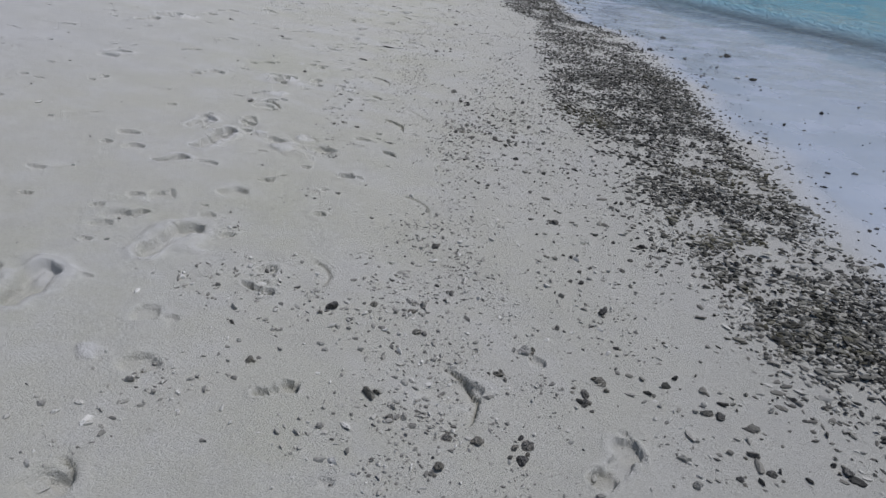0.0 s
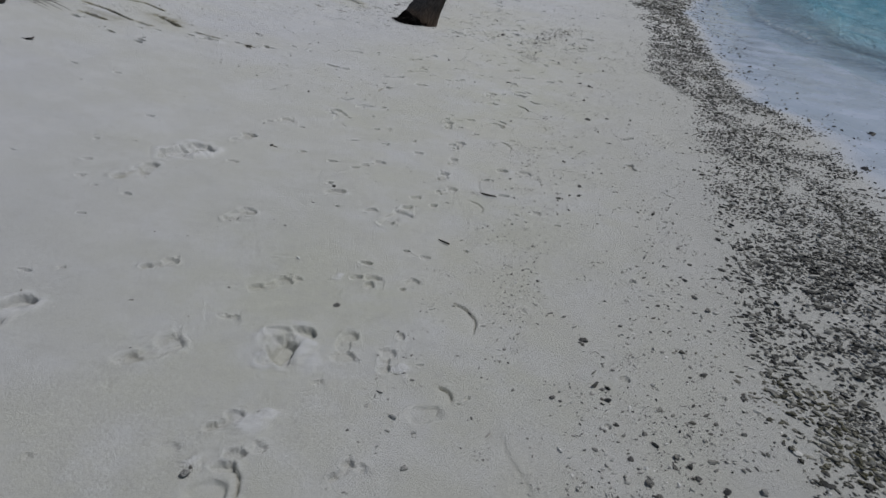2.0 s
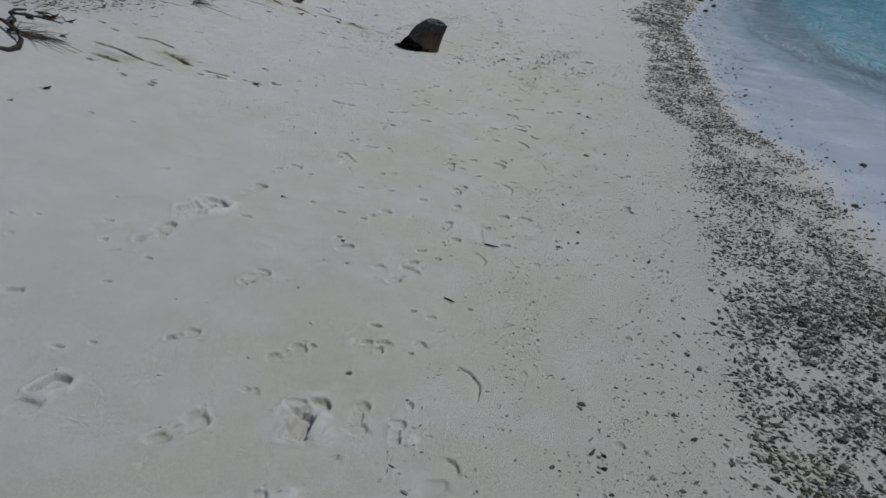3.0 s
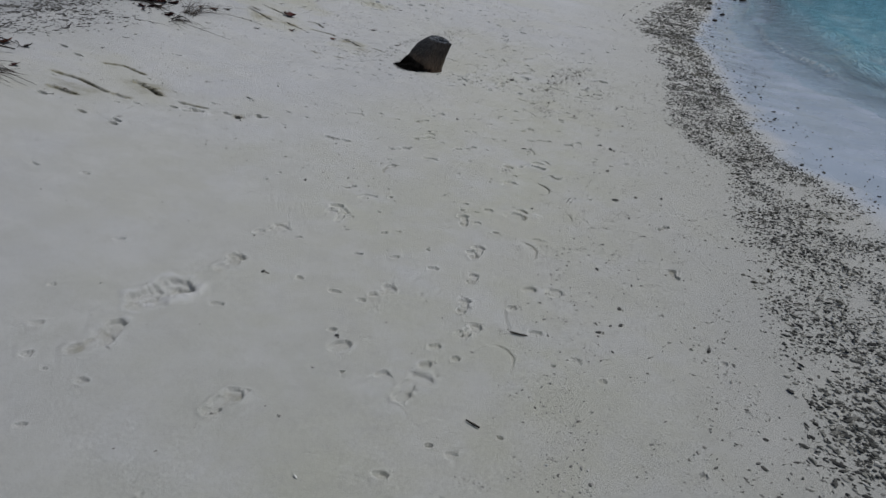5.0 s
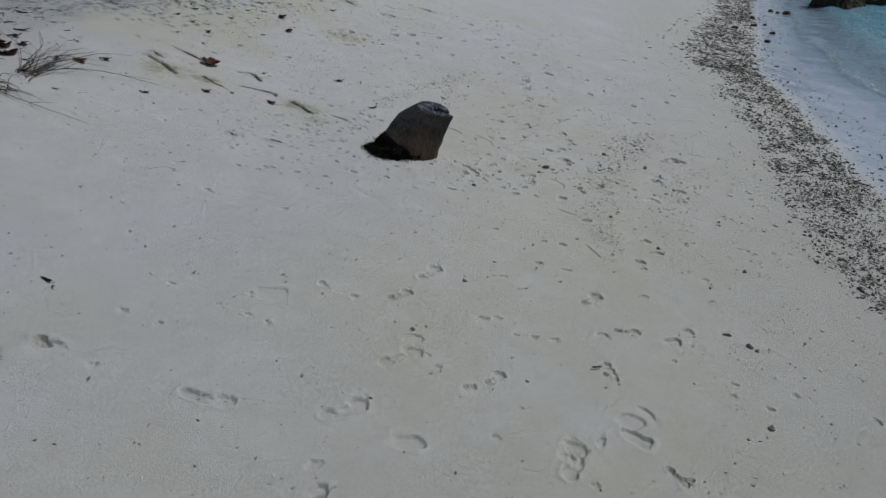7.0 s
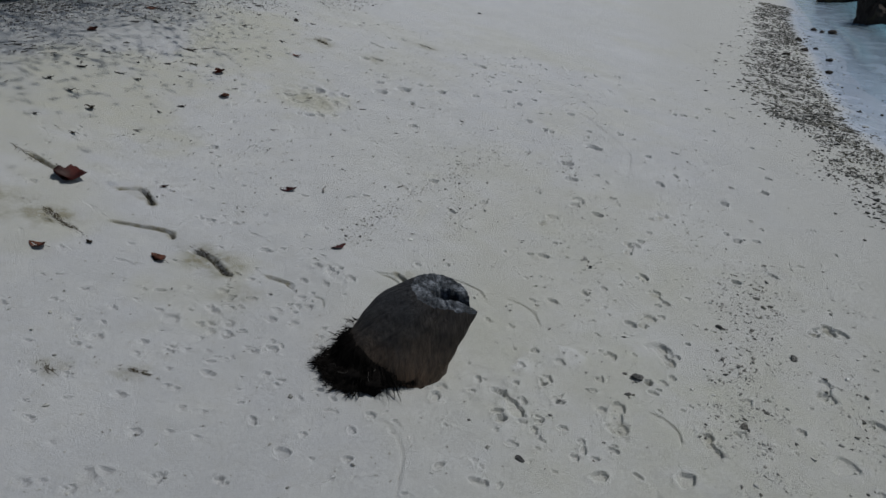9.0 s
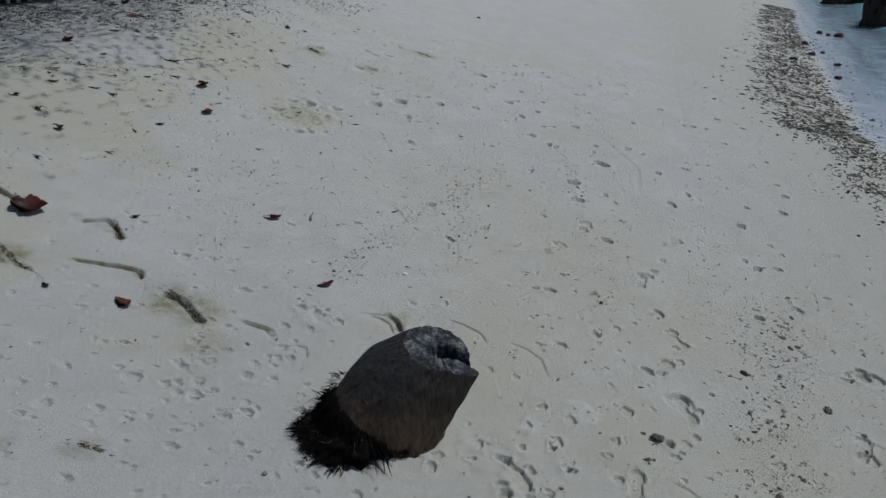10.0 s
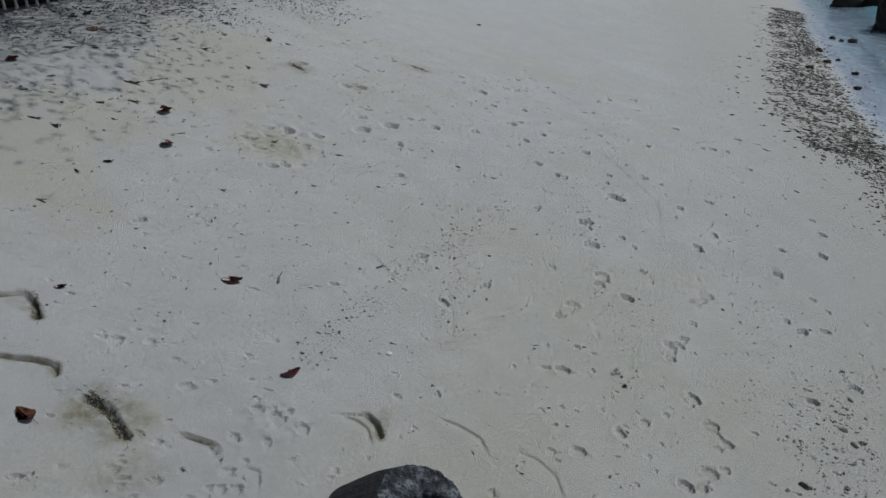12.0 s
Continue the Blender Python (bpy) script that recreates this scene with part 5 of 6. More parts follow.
def build_stump():
    thing = tagged(new("palm_stump"), "dark weathered palm stump leaning on sand with torn black roots", "tree stump")
    thing.matrix_world = Matrix.Translation(STUMP)
    segs, rows = 180, 40
    bm = bmesh.new()
    rings = [[bm.verts.new(stump_ring(k / rows, 2 * math.pi * i / segs)) for i in range(segs)] for k in range(rows + 1)]
    for lo, hi in zip(rings, rings[1:]):
        for i in range(segs):
            bm.faces.new((lo[i], lo[(i + 1) % segs], hi[(i + 1) % segs], hi[i])).smooth = True
    # underside
    mid = bm.verts.new((0, 0, .14))
    for i in range(segs):
        bm.faces.new((rings[0][(i + 1) % segs], rings[0][i], mid))
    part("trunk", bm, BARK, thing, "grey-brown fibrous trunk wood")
    # the sawn face with its rotted hollow
    bm = bmesh.new()
    steps = 26
    hole = CUT + Vector((.03, -.005, 0))
    face = []
    for k in range(steps + 1):
        ring = []
        for i in range(segs):
            t = 2 * math.pi * i / segs
            rim = stump_ring(1, t)
            p = CUT.lerp(rim, 1 - k / steps) if k else rim.copy()
            p.z += (.007 * noise.noise(p * 40) + .005 * noise.noise(p * 110)) * min(1, k / 2)
            d = Vector(((p.x - hole.x) / .054, (p.y - hole.y) / .038))
            a = math.atan2(d.y, d.x)
            q = d.length * (1 + .22 * noise.noise(Vector((3 * math.cos(a), 3 * math.sin(a), 5))))
            if abs(d.y) < .6 and d.x > 0:
                q = min(q, abs(d.y) / .6 + .3)
            if k:
                p.z -= .14 * max(0, min(1, (1.15 - q) / .35)) * min(1, k / 9)
            ring.append(bm.verts.new(p))
        face.append(ring)
    for lo, hi in zip(face, face[1:]):
        for i in range(segs):
            bm.faces.new((lo[i], lo[(i + 1) % segs], hi[(i + 1) % segs], hi[i])).smooth = True
    part("cut_face", bm, END_GRAIN, thing, "grey porous sawn face with a rotted hollow")
    # torn roots: a matted core and the strands round it
    q = random.Random(21)
    bm = bmesh.new()
    bmesh.ops.create_icosphere(bm, subdivisions=4, radius=1)
    for v in bm.verts:
        k = 1 + .22 * noise.noise(v.co * 2.2) + .18 * noise.noise(v.co * 6)
        v.co = Vector((-.105 + .175 * v.co.x * k, -.145 + .19 * v.co.y * k, .02 + .10 * v.co.z * k))
    for f in bm.faces:
        f.smooth = True
    part("root_core", bm, ROOT, thing, "black matted root mass")
    bm = bmesh.new()
    for k in range(1900):
        if k % 24 == 0:
            ca, cs, ch = radians(q.uniform(150, 335)), q.uniform(.08, 1.0), q.gauss(0, .4)
            reach = q.uniform(.6, 1.25)
        a, s = ca + q.gauss(0, .07), cs + q.gauss(0, .06)
        start = Vector((-.095 + .185 * s * math.cos(a), -.155 + .195 * s * math.sin(a), .01 + .085 * math.sqrt(max(0, 1.1 - s * s)) + q.gauss(0, .008)))
        head = .6 * (math.atan2(start.y + .02, start.x) % 6.2832) + .4 * radians(235) + ch + q.gauss(0, .16)
        length = q.uniform(.035, .085) * (1.1 - .3 * s) * reach
        pts = [start]
        for i in range(4):
            head += q.gauss(0, .15)
            nxt = pts[-1] + Vector((math.cos(head), math.sin(head), -.45 - .2 * i + q.gauss(0, .2))) * length / 4
            floor = float(smooth_ground(STUMP.x + nxt.x, STUMP.y + nxt.y)) - STUMP.z + .006
            nxt.z = max(nxt.z, floor + q.uniform(0, .012))
            pts.append(nxt)
        rad = q.uniform(.0009, .0026)
        tube(bm, pts, [rad, rad, rad * .9, rad * .7, rad * .3], 4)
    for k in range(1150):
        # a skirt of strands that hangs from the trunk's raised edge
        if k % 18 == 0:
            turn, bend, far = q.uniform(172, 345), q.gauss(0, .35), q.uniform(.5, 1.2)
            if turn > 275:
                far *= .35
        edge = stump_ring(0, radians(turn + q.gauss(0, 4)))
        p = Vector((edge.x * .93, edge.y * .93, edge.z + .006 + q.gauss(0, .004)))
        head = .5 * (math.atan2(p.y, p.x) % 6.2832) + .5 * radians(238) + bend + q.gauss(0, .16)
        length, pts = q.uniform(.06, .13) * far, [p]
        for i in range(5):
            head += q.gauss(0, .12)
            nxt = pts[-1] + Vector((math.cos(head), math.sin(head), -.35 - .28 * i + q.gauss(0, .12))) * length / 5
            floor = float(smooth_ground(STUMP.x + nxt.x, STUMP.y + nxt.y)) - STUMP.z + .006
            nxt.z = max(nxt.z, floor + q.uniform(0, .03))
            pts.append(nxt)
        rad = q.uniform(.0012, .003)
        tube(bm, pts, [rad, rad, rad, rad * .9, rad * .7, rad * .3], 4)
    for x, y, count in ((-.245, .165, 9), (-.26, .09, 8), (-.25, .02, 34)):
        for k in range(count):
            head, p = radians(q.gauss(190, 35)), Vector((x + q.gauss(.02, .015), y + q.gauss(0, .012), 0))
            pts = []
            for i in range(4):
                z = float(smooth_ground(STUMP.x + p.x, STUMP.y + p.y)) - STUMP.z
                pts.append(Vector((p.x, p.y, z + .012 + q.uniform(0, .012))))
                p = p + Vector((math.cos(head), math.sin(head), 0)) * q.uniform(.008, .016)
            tube(bm, pts, [.0022, .002, .0017, .0008], 4)
    tagged(part("root_fibre", bm, ROOT, thing, "black fibrous root strands"), kind="stuff")
    for k in range(5):
        a = radians(q.uniform(185, 300))
        p = Vector((-.10 + .16 * math.cos(a), -.16 + .13 * math.sin(a), q.uniform(.075, .10)))
        head, pts = a + q.gauss(0, .8), [p]
        for i in range(6):
            head += q.gauss(0, .6)
            pts.append(pts[-1] + Vector((math.cos(head), math.sin(head), q.gauss(-.25, .4))) * .010)
        bm = bmesh.new()
        tube(bm, pts, [.0011] * 7, 4)
        part("pale_root", bm, ROOT_PALE, thing, "bleached root fibre")
    for x, y, a in ((-.275, -.175, 218), (-.265, -.185, 224)):
        p, head, pts = Vector((x, y, .05)), radians(a), []
        for i in range(5):
            z = float(smooth_ground(STUMP.x + p.x, STUMP.y + p.y)) - STUMP.z
            pts.append(Vector((p.x, p.y, max(z + .008, .05 - .01 * i))))
            head += q.gauss(0, .2)
            p = p + Vector((math.cos(head), math.sin(head), 0)) * q.uniform(.014, .028)
        bm = bmesh.new()
        tube(bm, pts, [.008, .007, .007, .005, .003], 6)
        part("root_end", bm, ROOT, thing)
    return thing


build_stump()

# ---- leaves ----


def leaf_blade(length, width, curl, fold, seed, ragged=0.0):
    """A dry, curled broad leaf with a little thickness."""
    bm = bmesh.new()
    n, m = 14, 8
    rows = []
    for i in range(n + 1):
        f = i / n
        half = width / 2 * (math.sin(math.pi * min(1, f ** .8 * 1.0)) ** .75 if 0 < f < 1 else 0.03)
        half *= 1 + ragged * noise.noise(Vector((seed, f * 6, 0)))
        row = []
        for j in range(m + 1):
            s = 2 * j / m - 1
            y = s * half
            z = fold * abs(s) * half + curl * length * (f - .5) ** 2 * 2 + .006 * noise.noise(Vector((f * 5 + seed, s * 3, seed)))
            z += .35 * curl * s * half * math.sin(3 * f)
            row.append(bm.verts.new((f * length - length / 2, y, z)))
        rows.append(row)
    for a, b in zip(rows, rows[1:]):
        for j in range(m):
            bm.faces.new((a[j], a[j + 1], b[j + 1], b[j])).smooth = True
    low = min(v.co.z for v in bm.verts)
    for v in bm.verts:
        v.co.z -= low
    geom = bmesh.ops.solidify(bm, geom=bm.faces[:], thickness=.0012)
    return bm


def build_leaf(material, label, length, width, curl, fold, seed, ragged=0.0):
    thing = tagged(new("leaf"), label, "leaf", "fallen leaves on the sand")
    part("blade", leaf_blade(length, width, curl, fold, seed, ragged), material, thing)
    bm = bmesh.new()
    tube(bm, [Vector((-length * .5 - .035, .004, .005)), Vector((-length * .5 - .015, 0, .004)), Vector((-length * .45, 0, .01))], [.0018, .0016, .0014], 5)
    part("stalk", bm, LEAF_DARK, thing)
    return thing


LEAVES = {
    "r": build_leaf(LEAF_RED, "red dry sea almond leaf lying on the sand", .13, .08, .22, .12, 1),
    "b": build_leaf(LEAF_RUST, "rust-brown curled dry leaf on the sand", .14, .085, .4, .3, 2, .3),
    "k": build_leaf(LEAF_DARK, "dark brown shrivelled leaf on the sand", .12, .065, .35, .3, 3, .4),
    "n": build_leaf(LEAF_DARK, "blackish narrow dry leaf on the sand", .14, .036, .2, .3, 4, .3),
    "c": build_leaf(LEAF_RED, "large crumpled red-brown leaf on the sand", .19, .15, .5, .45, 5, .5),
}
placed = {}


def lay_leaves(text, seed):
    """Each entry: x, y, kind, turn in degrees, size in hundredths."""
    q = random.Random(seed)
    for entry in text.split(";"):
        x, y, key, turn, size = entry.split()
        x, y = float(x), float(y)
        m = Matrix.Translation((x, y, float(ground_z(x, y)) + .002)) @ Euler((q.gauss(-.06, .12), q.gauss(.02, .1), radians(float(turn)))).to_matrix().to_4x4()
        s = float(size) / 100 * (.75 if key in 'kn' else 1)
        if key not in placed:
            placed[key] = 1
            ob = LEAVES[key]
            ob.matrix_basis = m
        else:
            ob = copy_thing(LEAVES[key], m)
        ob.scale = (s, s, s)


lay_leaves("-4.31 13.31 c 20 95;-3.28 14.02 r 5 90;-2.77 13.47 r 50 75;-3.53 12.84 b 160 70;-4.02 12.62 b 170 75;-3.90 13.58 r 20 45;-3.25 14.05 k 10 20;"
           "-5.66 15.69 b 140 110;-6.07 17.22 k 170 150;-6.12 17.08 k 10 90;-5.70 16.75 b 30 80;-5.42 16.33 k 20 70;-5.87 16.50 k 80 50;-4.92 15.99 n 5 150;-4.53 15.72 b 130 125;"
           "-4.87 15.00 n 150 100;-4.75 15.70 n 10 90;-4.40 14.79 k 30 70;-4.47 14.58 n 150 60;-5.04 16.93 n 0 80;-4.91 17.14 n 175 130", 1)
lay_leaves("-4.96 17.66 n 10 90;-5.12 18.07 k 10 110;-4.67 18.06 k 120 120;-4.50 18.14 k 160 80;-4.49 17.10 n 150 100;-4.22 16.81 b 170 70;-4.47 19.79 k 80 70;-2.87 16.00 n 30 45;"
           "-3.29 15.32 n 160 50;-3.72 14.88 n 170 60;-4.69 16.43 n 20 60;-3.75 15.82 k 40 60;-3.08 23.0 k 60 110;-4.80 14.27 k 150 130;-4.96 13.92 n 170 90;-5.05 14.42 n 165 140;"
           "-5.23 14.86 k 20 90;-5.25 14.49 k 10 100;-4.88 14.99 n 160 80;-3.71 10.42 n 10 50;-3.27 9.51 n 165 70;-3.22 9.48 n 150 55;-4.86 12.52 k 0 130;-5.07 12.19 b 20 80;-4.92 12.29 r 160 70", 2)
lay_leaves("-4.26 15.23 b 120 100;-5.00 14.99 n 20 90;-4.64 13.83 n 160 90;-5.43 11.70 r 30 150;-5.37 11.81 b 160 160;-5.29 11.95 r 80 140;-5.05 11.43 c 120 60;-3.98 7.15 k 30 90;-3.95 6.75 k 0 60;"
           "-3.69 8.14 n 20 45;-4.69 9.51 n 160 60;-4.94 8.84 k 10 150;-5.06 8.74 b 70 120;-4.68 8.35 r 20 90;-5.12 8.52 r 150 120;-4.97 10.35 k 10 90;-5.17 9.74 k 170 100;-4.2 8.1 n 20 50;-5.6 11.55 c 60 95;"
           "-5.62 11.9 b 20 150;-5.5 12.0 r 130 130;-5.75 11.7 k 10 160;-3.98 7.17 r 100 60;-4.78 10.05 n 20 70", 3)

# chips of bark and leaf flecks towards the trees
fx = np.concatenate([r.uniform(-7.8, -5.25, 5500), r.normal(-5.4, .35, 900), r.uniform(-6.4, -5.2, 2600), r.normal(-3.7, .7, 300)])
fy = np.concatenate([r.uniform(14.2, 21.0, 5500), r.uniform(14.6, 19.5, 900), r.uniform(8.6, 13.5, 2600), r.uniform(14, 19, 300)])
keep = value_noise(fx / .7, fy / .5, 91) + r.uniform(-.5, .5, len(fx)) > -.05
where = np.stack([fx, fy], -1)[keep]
ux, uy = -4.3 - 3.6 * r.uniform(0, 1, 40000) ** .7, r.uniform(13.2, 21.5, 40000)
deep = step(0, 1.6, -4.9 - ux + .35 * (uy - 17)) * step(-.5, .5, value_noise(ux / .5, uy / .35, 92) + .5 * value_noise(ux / .17, uy / .14, 93))
fine = np.stack([ux, uy], -1)[r.uniform(0, 1, 40000) < deep]
me = scatter_mesh("leaf_litter", GRIT, fine, np.clip(r.lognormal(-5.35, .45, len(fine)), .002, .014), LITTER, 12, .1)
tagged(new("leaf_litter", me), "fine dark crumbs of leaf and bark on the sand under trees", "leaf litter", kind="stuff")
pale = fine[::2] + r.normal(0, .04, fine[::2].shape)
open_sand = np.concatenate([np.stack([r.uniform(-5.0, -1.0, 4600), r.uniform(8.0, 20.0, 4600)], -1),
                            strip_points(900, [(-2.75, 13.6, -2.5, 14.6), (-2.5, 14.6, -2.0, 15.8), (-2.15, 14.0, -2.3, 15.4), (-1.2, 13.8, -1.5, 16.5)], (.05, .12))])
me = scatter_mesh("coral_grit", GRIT, np.concatenate([pale, open_sand]), np.clip(r.lognormal(-5.5, .4, len(pale) + len(open_sand)), .002, .010), PEBBLES, 14, .15)
tagged(new("coral_grit", me), "pale coral grit among the litter on the upper beach", "coral grit", kind="stuff")
CHIPS = [(v * np.array([1.7, .5, .3]), f) for v, f in COARSE]
where = np.concatenate([where, strip_points(1300, [(-5.75, 9.3, -5.4, 10.6), (-5.5, 9.7, -5.12, 10.7), (-5.35, 9.0, -5.2, 10.0), (-5.9, 9.6, -5.7, 11.0)], (.12, .2))])
me = scatter_mesh("leaf_litter", CHIPS, where, np.clip(r.lognormal(-4.95, .45, len(where)), .003, .022), LITTER, 8, .1)
tagged(new("leaf_litter", me), "grey-brown chips of bark and leaf scattered under the trees", "leaf litter", kind="stuff")

# ---- twigs, driftwood and weed ----


def crooked(start, head, length, steps, q, wander, rise=0.0):
    """Points of a crooked stick that lies on the sand."""
    pts, p = [], Vector((start[0], start[1], 0))
    for k in range(steps + 1):
        z = float(smooth_ground(p.x, p.y)) + .012 + rise * math.sin(math.pi * k / steps) * length
        pts.append(Vector((p.x, p.y, z)))
        head += q.gauss(0, wander)
        p = p + Vector((math.cos(head), math.sin(head), 0)) * (length / steps)
    return pts, head


def build_brush(name, label, category, x, y, spread, count, length, heading, fan, material, seed, thick=.006, rise=.12, piece="twig"):
    """A heap of thin sticks, each a part."""
    q = random.Random(seed)
    thing = tagged(new(name), label, category)
    thing.matrix_world = Matrix.Translation((x, y, float(smooth_ground(x, y))))
    back = Vector(thing.matrix_world.translation)
    for k in range(count):
        start = (x + q.gauss(0, spread), y + q.gauss(0, spread))
        ln = length * q.uniform(.4, 1.1)
        pts, h = crooked(start, radians(heading + q.gauss(0, fan)), ln, 7, q, .16, rise * q.uniform(.1, 1))
        bm = bmesh.new()
        t = thick * q.uniform(.5, 1.1)
        tube(bm, [p - back for p in pts], [t * (1 - .75 * i / 7) for i in range(8)], 5)
        for b in range(q.randint(0, 2)):
            i = q.randint(2, 5)
            sub, p = [], pts[i]
            d = (pts[i + 1] - pts[i]).normalized()
            side = Vector((-d.y, d.x, q.uniform(0, .5))) * q.choice((-1, 1)) * q.uniform(.4, .9)
            for j in range(4):
                sub.append(p + (d + side) * ln * .09 * j - back)
            tube(bm, sub, [t * .55, t * .45, t * .35, t * .2], 4)
        part(piece, bm, material, thing)
    return thing


build_brush("twig_bundle", "bundle of thin dry grey twigs lying on the sand", "twigs", -4.97, 11.72, .06, 22, 1.0, 94, 9, TWIG, 31, .0045, .05)
build_brush("twig_clump", "dark tangled clump of dry twigs on the sand", "twigs", -4.90, 11.25, .07, 20, .26, 60, 70, DRIFT, 32, .005, .30)
build_brush("twig_bundle", "thin dry twigs with leaves beside driftwood", "twigs", -4.86, 8.02, .05, 28, .46, 42, 28, TWIG, 33, .005, .08)
build_brush("long_twig", "single long thin dry twig on the sand", "twig", -4.80, 11.27, .005, 1, .62, 4, 1, TWIG, 34, .0028, .0)
build_brush("long_twig", "single long thin dry twig on the sand", "twig", -5.08, 10.72, .005, 1, .42, 70, 1, TWIG, 37, .003, .0)
build_brush("stick_heap", "heap of dark sticks under dry leaves", "sticks", -5.60, 11.35, .07, 7, .62, 60, 14, DRIFT, 35, .012, .03, "stick")
build_brush("stick_heap", "few thin dark sticks lying by dry leaves", "sticks", -5.15, 8.75, .10, 9, .26, 25, 45, DRIFT, 36, .005, .10, "stick")
lay_leaves("-5.51 11.39 c 20 80;-5.45 11.52 r 60 120;-5.40 11.62 c 140 75;-5.43 11.76 r 10 110;-5.36 11.85 k 170 130;-5.30 11.45 r 100 110;-5.27 11.54 b 30 120;-5.33 11.30 c 80 60;-5.27 11.20 r 0 110;-5.55 11.60 b 150 120;-5.60 11.48 r 70 120;"
           "-5.50 11.95 c 60 70;-5.44 12.05 r 130 130;-5.55 12.12 r 20 120;-5.38 12.02 b 80 120;-5.36 12.20 r 150 110;-5.48 12.28 k 30 130;-5.62 12.02 c 100 70;-5.66 11.80 r 40 130;-5.27 11.94 k 20 90;-5.16 11.95 n 10 110;-5.58 12.50 n 0 160;-4.95 12.31 b 30 80;-5.03 11.75 k 60 90;-5.17 11.14 n 170 90;-4.71 11.65 n 10 60;-4.31 12.16 r 10 70;-3.87 12.79 k 150 60;-4.26 10.11 n 0 60;-5.04 11.36 c 50 55", 4)


def build_driftwood():
    thing = tagged(new("driftwood_branch"), "black forked driftwood branch lying on pale sand", "branch")
    x, y = -4.72, 7.80
    back = Vector((x, y, float(smooth_ground(x, y))))
    thing.matrix_world = Matrix.Translation(back)

    def limb(name, run, radii):
        pts = [Vector((a, b, float(smooth_ground(a, b)) + c)) - back for a, b, c in run]
        bm = bmesh.new()
        tube(bm, pts, radii, 8)
        part(name, bm, DRIFT, thing)

    limb("limb", [(-4.95, 7.40, .02), (-4.75, 7.47, .02), (-4.58, 7.56, .025), (-4.58, 7.68, .04), (-4.63, 7.78, .06), (-4.74, 7.88, .09), (-4.84, 7.97, .11), (-4.90, 8.08, .10)],
         [.016, .018, .02, .022, .022, .021, .02, .017])
    limb("limb", [(-4.74, 7.88, .09), (-4.95, 8.00, .08), (-5.12, 8.06, .05), (-5.35, 8.1, .03)], [.017, .015, .013, .01])
    limb("limb", [(-4.90, 8.08, .10), (-5.05, 8.22, .09), (-5.16, 8.42, .06), (-5.2, 8.6, .03)], [.017, .016, .013, .009])
    limb("fork", [(-5.05, 8.22, .09), (-4.95, 8.42, .08), (-4.86, 8.62, .04)], [.012, .009, .005])
    return thing


build_driftwood()
STICKS = [(-.54, 6.59, -8, .095, .006), (-.60, 5.76, 165, .07, .005), (-.72, 9.96, 20, .05, .005), (-4.88, 16.1, 70, .16, .003)]
for k, (x, y, a, ln, t) in enumerate(STICKS):
    q = random.Random(60 + k)
    pts, h = crooked((x, y), radians(a), ln, 5, q, .12)
    back = Vector((x, y, float(ground_z(x, y))))
    bm = bmesh.new()
    tube(bm, [p - back - Vector((0, 0, .006 - t * .6)) for p in pts], [t * .8, t, t, t * .9, t * .8, t * .5], 7)
    ob = mesh_thing("stick", bm, DRIFT)
    ob.location = back
    tagged(ob, "short dark stick lying on the sand", "stick", "short sticks")


def build_weed(x, y, length, width, heading, count, seed):
    """A flat clump of dried weed fibres."""
    q = random.Random(seed)
    base = Vector((x, y, float(ground_z(x, y))))
    c, s = math.cos(radians(heading)), math.sin(radians(heading))
    bm = bmesh.new()
    for k in range(count):
        u, v = q.gauss(0, length * .28), q.gauss(0, width * .28)
        px, py = x + u * c - v * s, y + u * s + v * c
        head = radians(heading) + q.gauss(0, .35)
        pts = []
        for i in range(4):
            pts.append(Vector((px, py, float(ground_z(px, py)) + q.uniform(.000, .003))) - base)
            head += q.gauss(0, .4)
            px, py = px + math.cos(head) * length * .055, py + math.sin(head) * length * .055
        t = q.uniform(.0007, .0016)
        tube(bm, pts, [t, t, t * .8, t * .4], 3)
    ob = new("seaweed_clump")
    ob.location = base
    tagged(part("fibre", bm, WEED, ob), kind="stuff")
    tagged(ob, "dried brown-green seaweed clump half buried in sand", "seaweed", "seaweed clumps")


for k, (x, y, ln, w, a, c) in enumerate(((-3.36, 13.0, .18, .10, -25, 170), (-3.24, 12.93, .17, .06, -38, 150), (-4.16, 12.92, .16, .09, -25, 130), (-4.05, 12.87, .18, .05, -15, 100),
                                         (-4.50, 12.86, .26, .06, -35, 150), (-4.72, 13.09, .16, .09, -30, 110), (-3.93, 8.97, .28, .11, -22, 190), (-4.2, 8.28, .2, .05, -5, 90),
                                         (-4.19, 17.5, .2, .15, -30, 150), (-3.46, 11.88, .10, .07, -30, 70), (-3.18, 12.02, .13, .05, 0, 70), (-3.12, 8.95, .09, .06, 0, 80),
                                         (-3.90, 13.41, .16, .04, -55, 90), (-4.3, 8.6, .28, .05, -5, 90), (-3.57, 17.52, .2, .08, -35, 70), (-3.3, 18.92, .24, .1, -20, 80), (-4.62, 13.4, .3, .04, -18, 80))):
    build_weed(x, y, ln * .9, w * .5, a, int(c * .6), 80 + k)

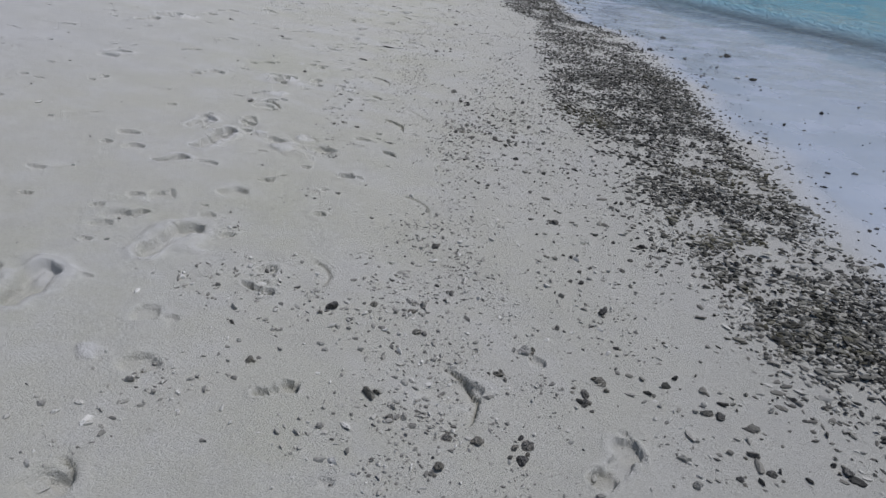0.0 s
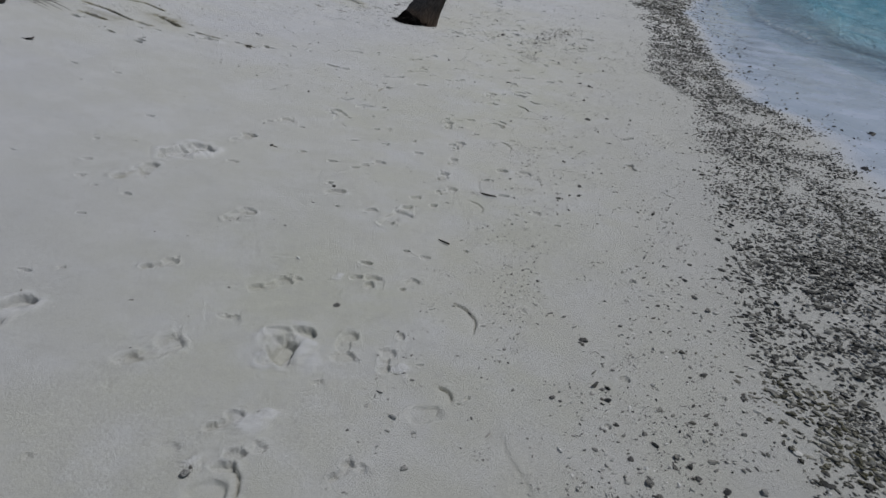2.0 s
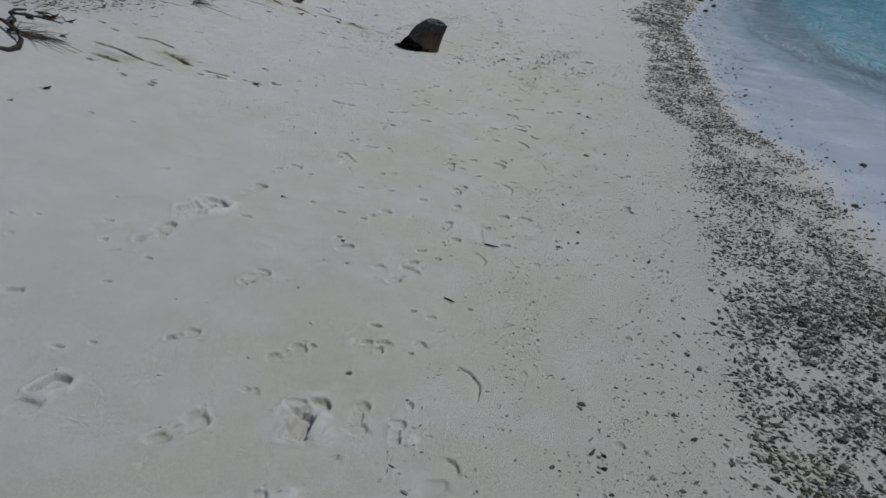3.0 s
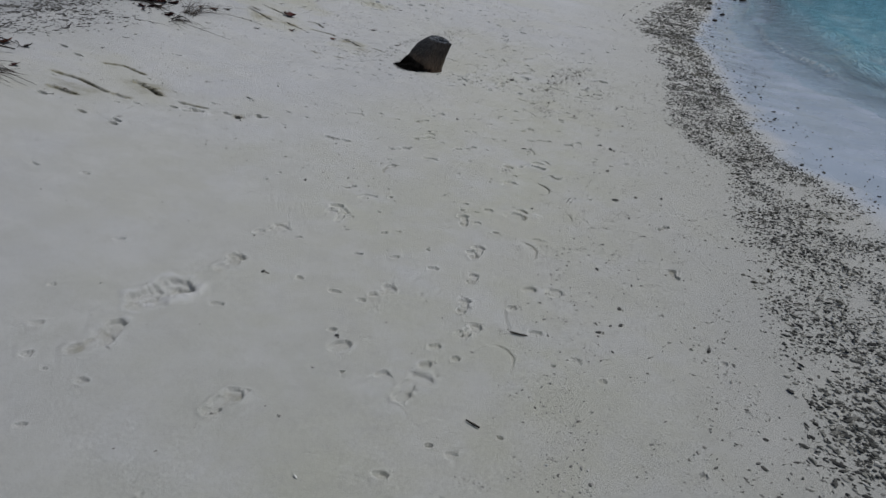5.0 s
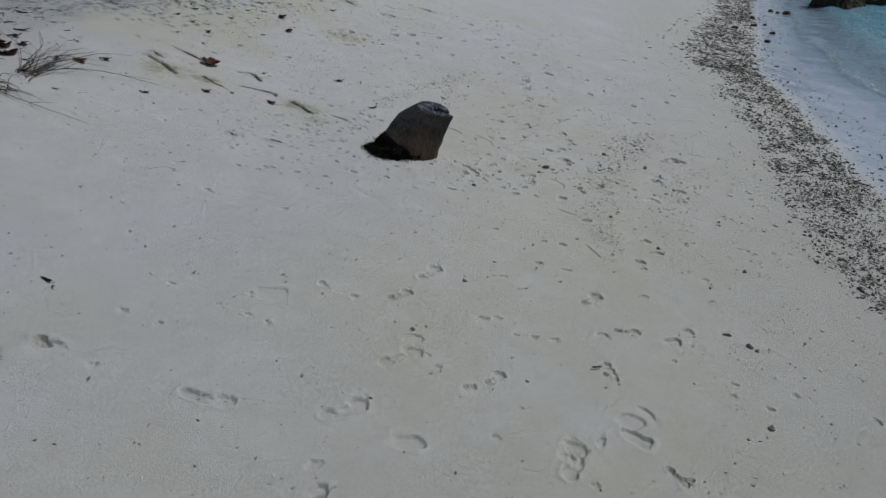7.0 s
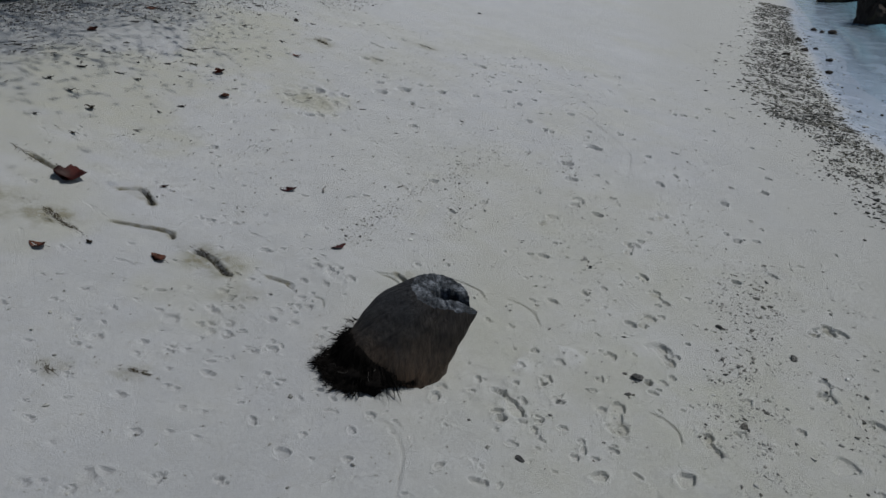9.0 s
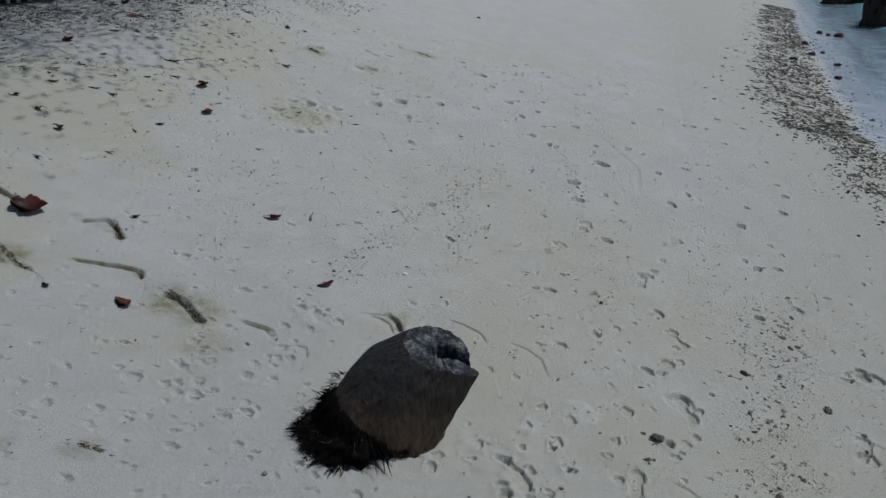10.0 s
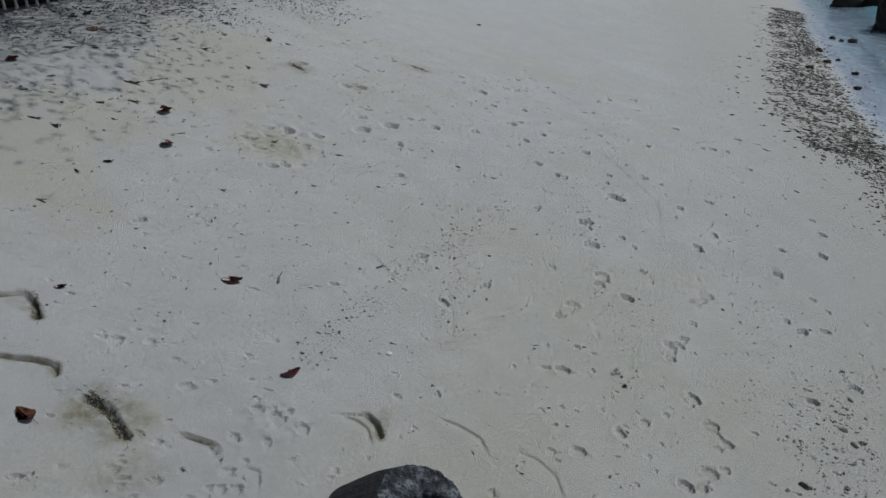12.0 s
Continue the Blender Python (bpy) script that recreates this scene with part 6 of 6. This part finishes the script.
# a white shell
bm = bmesh.new()
bmesh.ops.create_icosphere(bm, subdivisions=3, radius=.014)
for v in bm.verts:
    a = math.atan2(v.co.y, v.co.x)
    v.co = Vector((v.co.x * 1.2, v.co.y * (1 + .08 * math.sin(9 * a)), max(v.co.z, -.004) * .6))
for f in bm.faces:
    f.smooth = True
ob = mesh_thing("shell", bm, SHELL)
ob.location = (-2.41, 13.80, float(ground_z(-2.41, 13.80)) + .003)
tagged(ob, "small white shell on the sand", "shell")

# ---- rocks in the sea ----


def build_rock(x, y, z, sx, sy, sz, seed, label, detail=4):
    bm = bmesh.new()
    bmesh.ops.create_icosphere(bm, subdivisions=detail, radius=1)
    off = Vector((seed * 5.1, seed * 2.3, seed))
    for v in bm.verts:
        k = 1 + .34 * noise.noise(v.co * 1.1 + off) + .2 * noise.noise(v.co * 2.7 + off) + .09 * noise.noise(v.co * 6.5 + off) + .05 * noise.noise(v.co * 14 + off)
        v.co = Vector((v.co.x * sx * k, v.co.y * sy * k, v.co.z * sz * k))
    ob = mesh_thing("rock", bm, ROCK)
    ob.location = (x, y, z)
    tagged(ob, label, "rock", "rocks in the shallow water")


build_rock(7.75, 33.4, -.75, .85, .9, 1.5, 1, "dark brown wet rock standing in the shallow sea", 5)
build_rock(8.9, 34.4, -.9, .9, .9, 1.1, 2, "dark brown rock rising from the sea", 4)
for k, (x, y, s) in enumerate(((8.3, 39.7, .5), (9.2, 40.0, .75), (10.4, 40.0, .95), (11.8, 40.4, 1.1), (13.6, 41.0, 1.4), (15.8, 42.0, 1.7), (18.5, 43.5, 2.1))):
    build_rock(x, y, float(smooth_ground(x, y)) + .25, s, s * .9, s * .85, 10 + k, "dark brown rock of a low shore reef", 4)
for k, (x, y, s) in enumerate(((4.10, 28.71, .075), (5.23, 31.32, .06), (5.36, 31.01, .05), (5.62, 30.97, .09), (3.84, 27.27, .06), (3.10, 25.98, .06), (4.27, 27.86, .04), (4.11, 26.34, .05), (3.64, 24.85, .05))):
    build_rock(x, y, float(smooth_ground(x, y)) + .4 * s, s * 1.3, s, s * .8, 30 + k, "small dark rock at the water's edge", 3)

# ---- under the trees: a log with a fringed cloth, and an unseen tree added to shade them ----


def build_fringed_cloth():
    x0, y0 = -6.82, 16.75
    z0 = float(smooth_ground(x0, y0))
    log = tagged(new("fallen_log"), "dark fallen log lying on the sand in the shade", "log")
    log.matrix_world = Matrix.Translation((x0, y0, z0))
    bm = bmesh.new()
    pts = [Vector((.25 * (-.9 + .3 * k) + .03 * math.sin(k), -.9 + .3 * k, .17)) for k in range(7)]
    tube(bm, pts, [.16, .17, .165, .17, .16, .165, .15], 14)
    part("trunk", bm, DRIFT, log)
    cloth = tagged(new("fringed_blanket"), "dark navy blanket with pale tassels hung over a log", "blanket")
    cloth.matrix_world = Matrix.Translation((x0, y0, z0))
    bm = bmesh.new()
    rows = []
    for i in range(33):
        f = -.72 + 1.44 * i / 32
        base = Vector((.25 * f, f, 0))
        out = Vector((.97, -.24, 0))
        sway = .012 * math.sin(9 * f)
        row = [base + out * d + Vector((0, 0, z)) for d, z in ((-.20, .12), (-.12, .33), (0, .365), (.13, .33), (.195 + sway, .22), (.205 + sway * 1.5, .13))]
        rows.append([bm.verts.new(p) for p in row])
    for a, b in zip(rows, rows[1:]):
        for j in range(5):
            bm.faces.new((a[j], a[j + 1], b[j + 1], b[j])).smooth = True
    bmesh.ops.solidify(bm, geom=bm.faces[:], thickness=.006)
    part("cloth", bm, CLOTH, cloth)
    for k in range(13):
        f = -.68 + 1.36 * k / 12
        p = Vector((.25 * f, f, 0)) + Vector((.97, -.24, 0)) * (.212 + .018 * math.sin(9 * f))
        bm = bmesh.new()
        tube(bm, [p + Vector((0, 0, z)) for z in (.15, .135, .11, .06, .015)], [.006, .011, .009, .012, .018], 8)
        part("tassel", bm, TASSEL, cloth, "pale cotton tassel")


build_fringed_cloth()


def build_tree():
    """A wide, low shore tree out of view, added for its shade: its trunk stands off the sand, its limbs reach out over
    the upper beach.
    """
    q = random.Random(41)
    thing = tagged(new("tree"), "unseen broad-leaved shore tree added to shade the upper beach", "tree")
    back = Vector((-9.6, 17.6, float(smooth_ground(-9.6, 17.6))))
    thing.matrix_world = Matrix.Translation(back)
    bm = bmesh.new()
    trunk = [Vector((.10 * k * k, -.03 * k, .95 * k)) for k in range(5)]
    tube(bm, trunk, [.30, .24, .21, .19, .16], 14)
    part("trunk", bm, BARK, thing)
    runs = []
    for k in range(13):
        a = radians(-62 + 124 * k / 12 + q.uniform(-5, 5))
        reach = q.uniform(5.3, 6.3) * (1 - .12 * abs(math.sin(a)))
        pts = []
        for i in range(8):
            f = i / 7
            pts.append(trunk[3].lerp(trunk[4], k % 3 / 2) + Vector((math.cos(a) * reach * f + q.gauss(0, .06), math.sin(a) * reach * f + q.gauss(0, .12), .9 * f - .35 * f * f + q.gauss(0, .05))))
        bm = bmesh.new()
        tube(bm, pts, [.06, .05, .042, .034, .027, .02, .014, .008], 7)
        limb = part("limb", bm, BARK, thing)
        runs.append(pts)
    bm = bmesh.new()
    for pts in runs:
        for k in range(5200):
            f = q.uniform(.15, 1) ** 1.25 * 7
            if q.random() < .4 * (f / 7) ** 2:
                continue
            i = min(6, int(f))
            c = pts[i].lerp(pts[i + 1], f - i) + Vector((q.gauss(0, .65), q.gauss(0, .65), q.gauss(.05, .2)))
            m = Matrix.Translation(c) @ Euler((q.gauss(0, .45), q.gauss(0, .45), q.uniform(0, 6.3))).to_matrix().to_4x4()
            s = q.uniform(.022, .042)
            quad = [m @ Vector(v) for v in ((-s, 0, 0), (.15 * s, -.5 * s, .015), (s, 0, 0), (.15 * s, .5 * s, .015))]
            bm.faces.new([bm.verts.new(v) for v in quad])
    tagged(part("crown", bm, FOLIAGE, thing), kind="stuff")


build_tree()
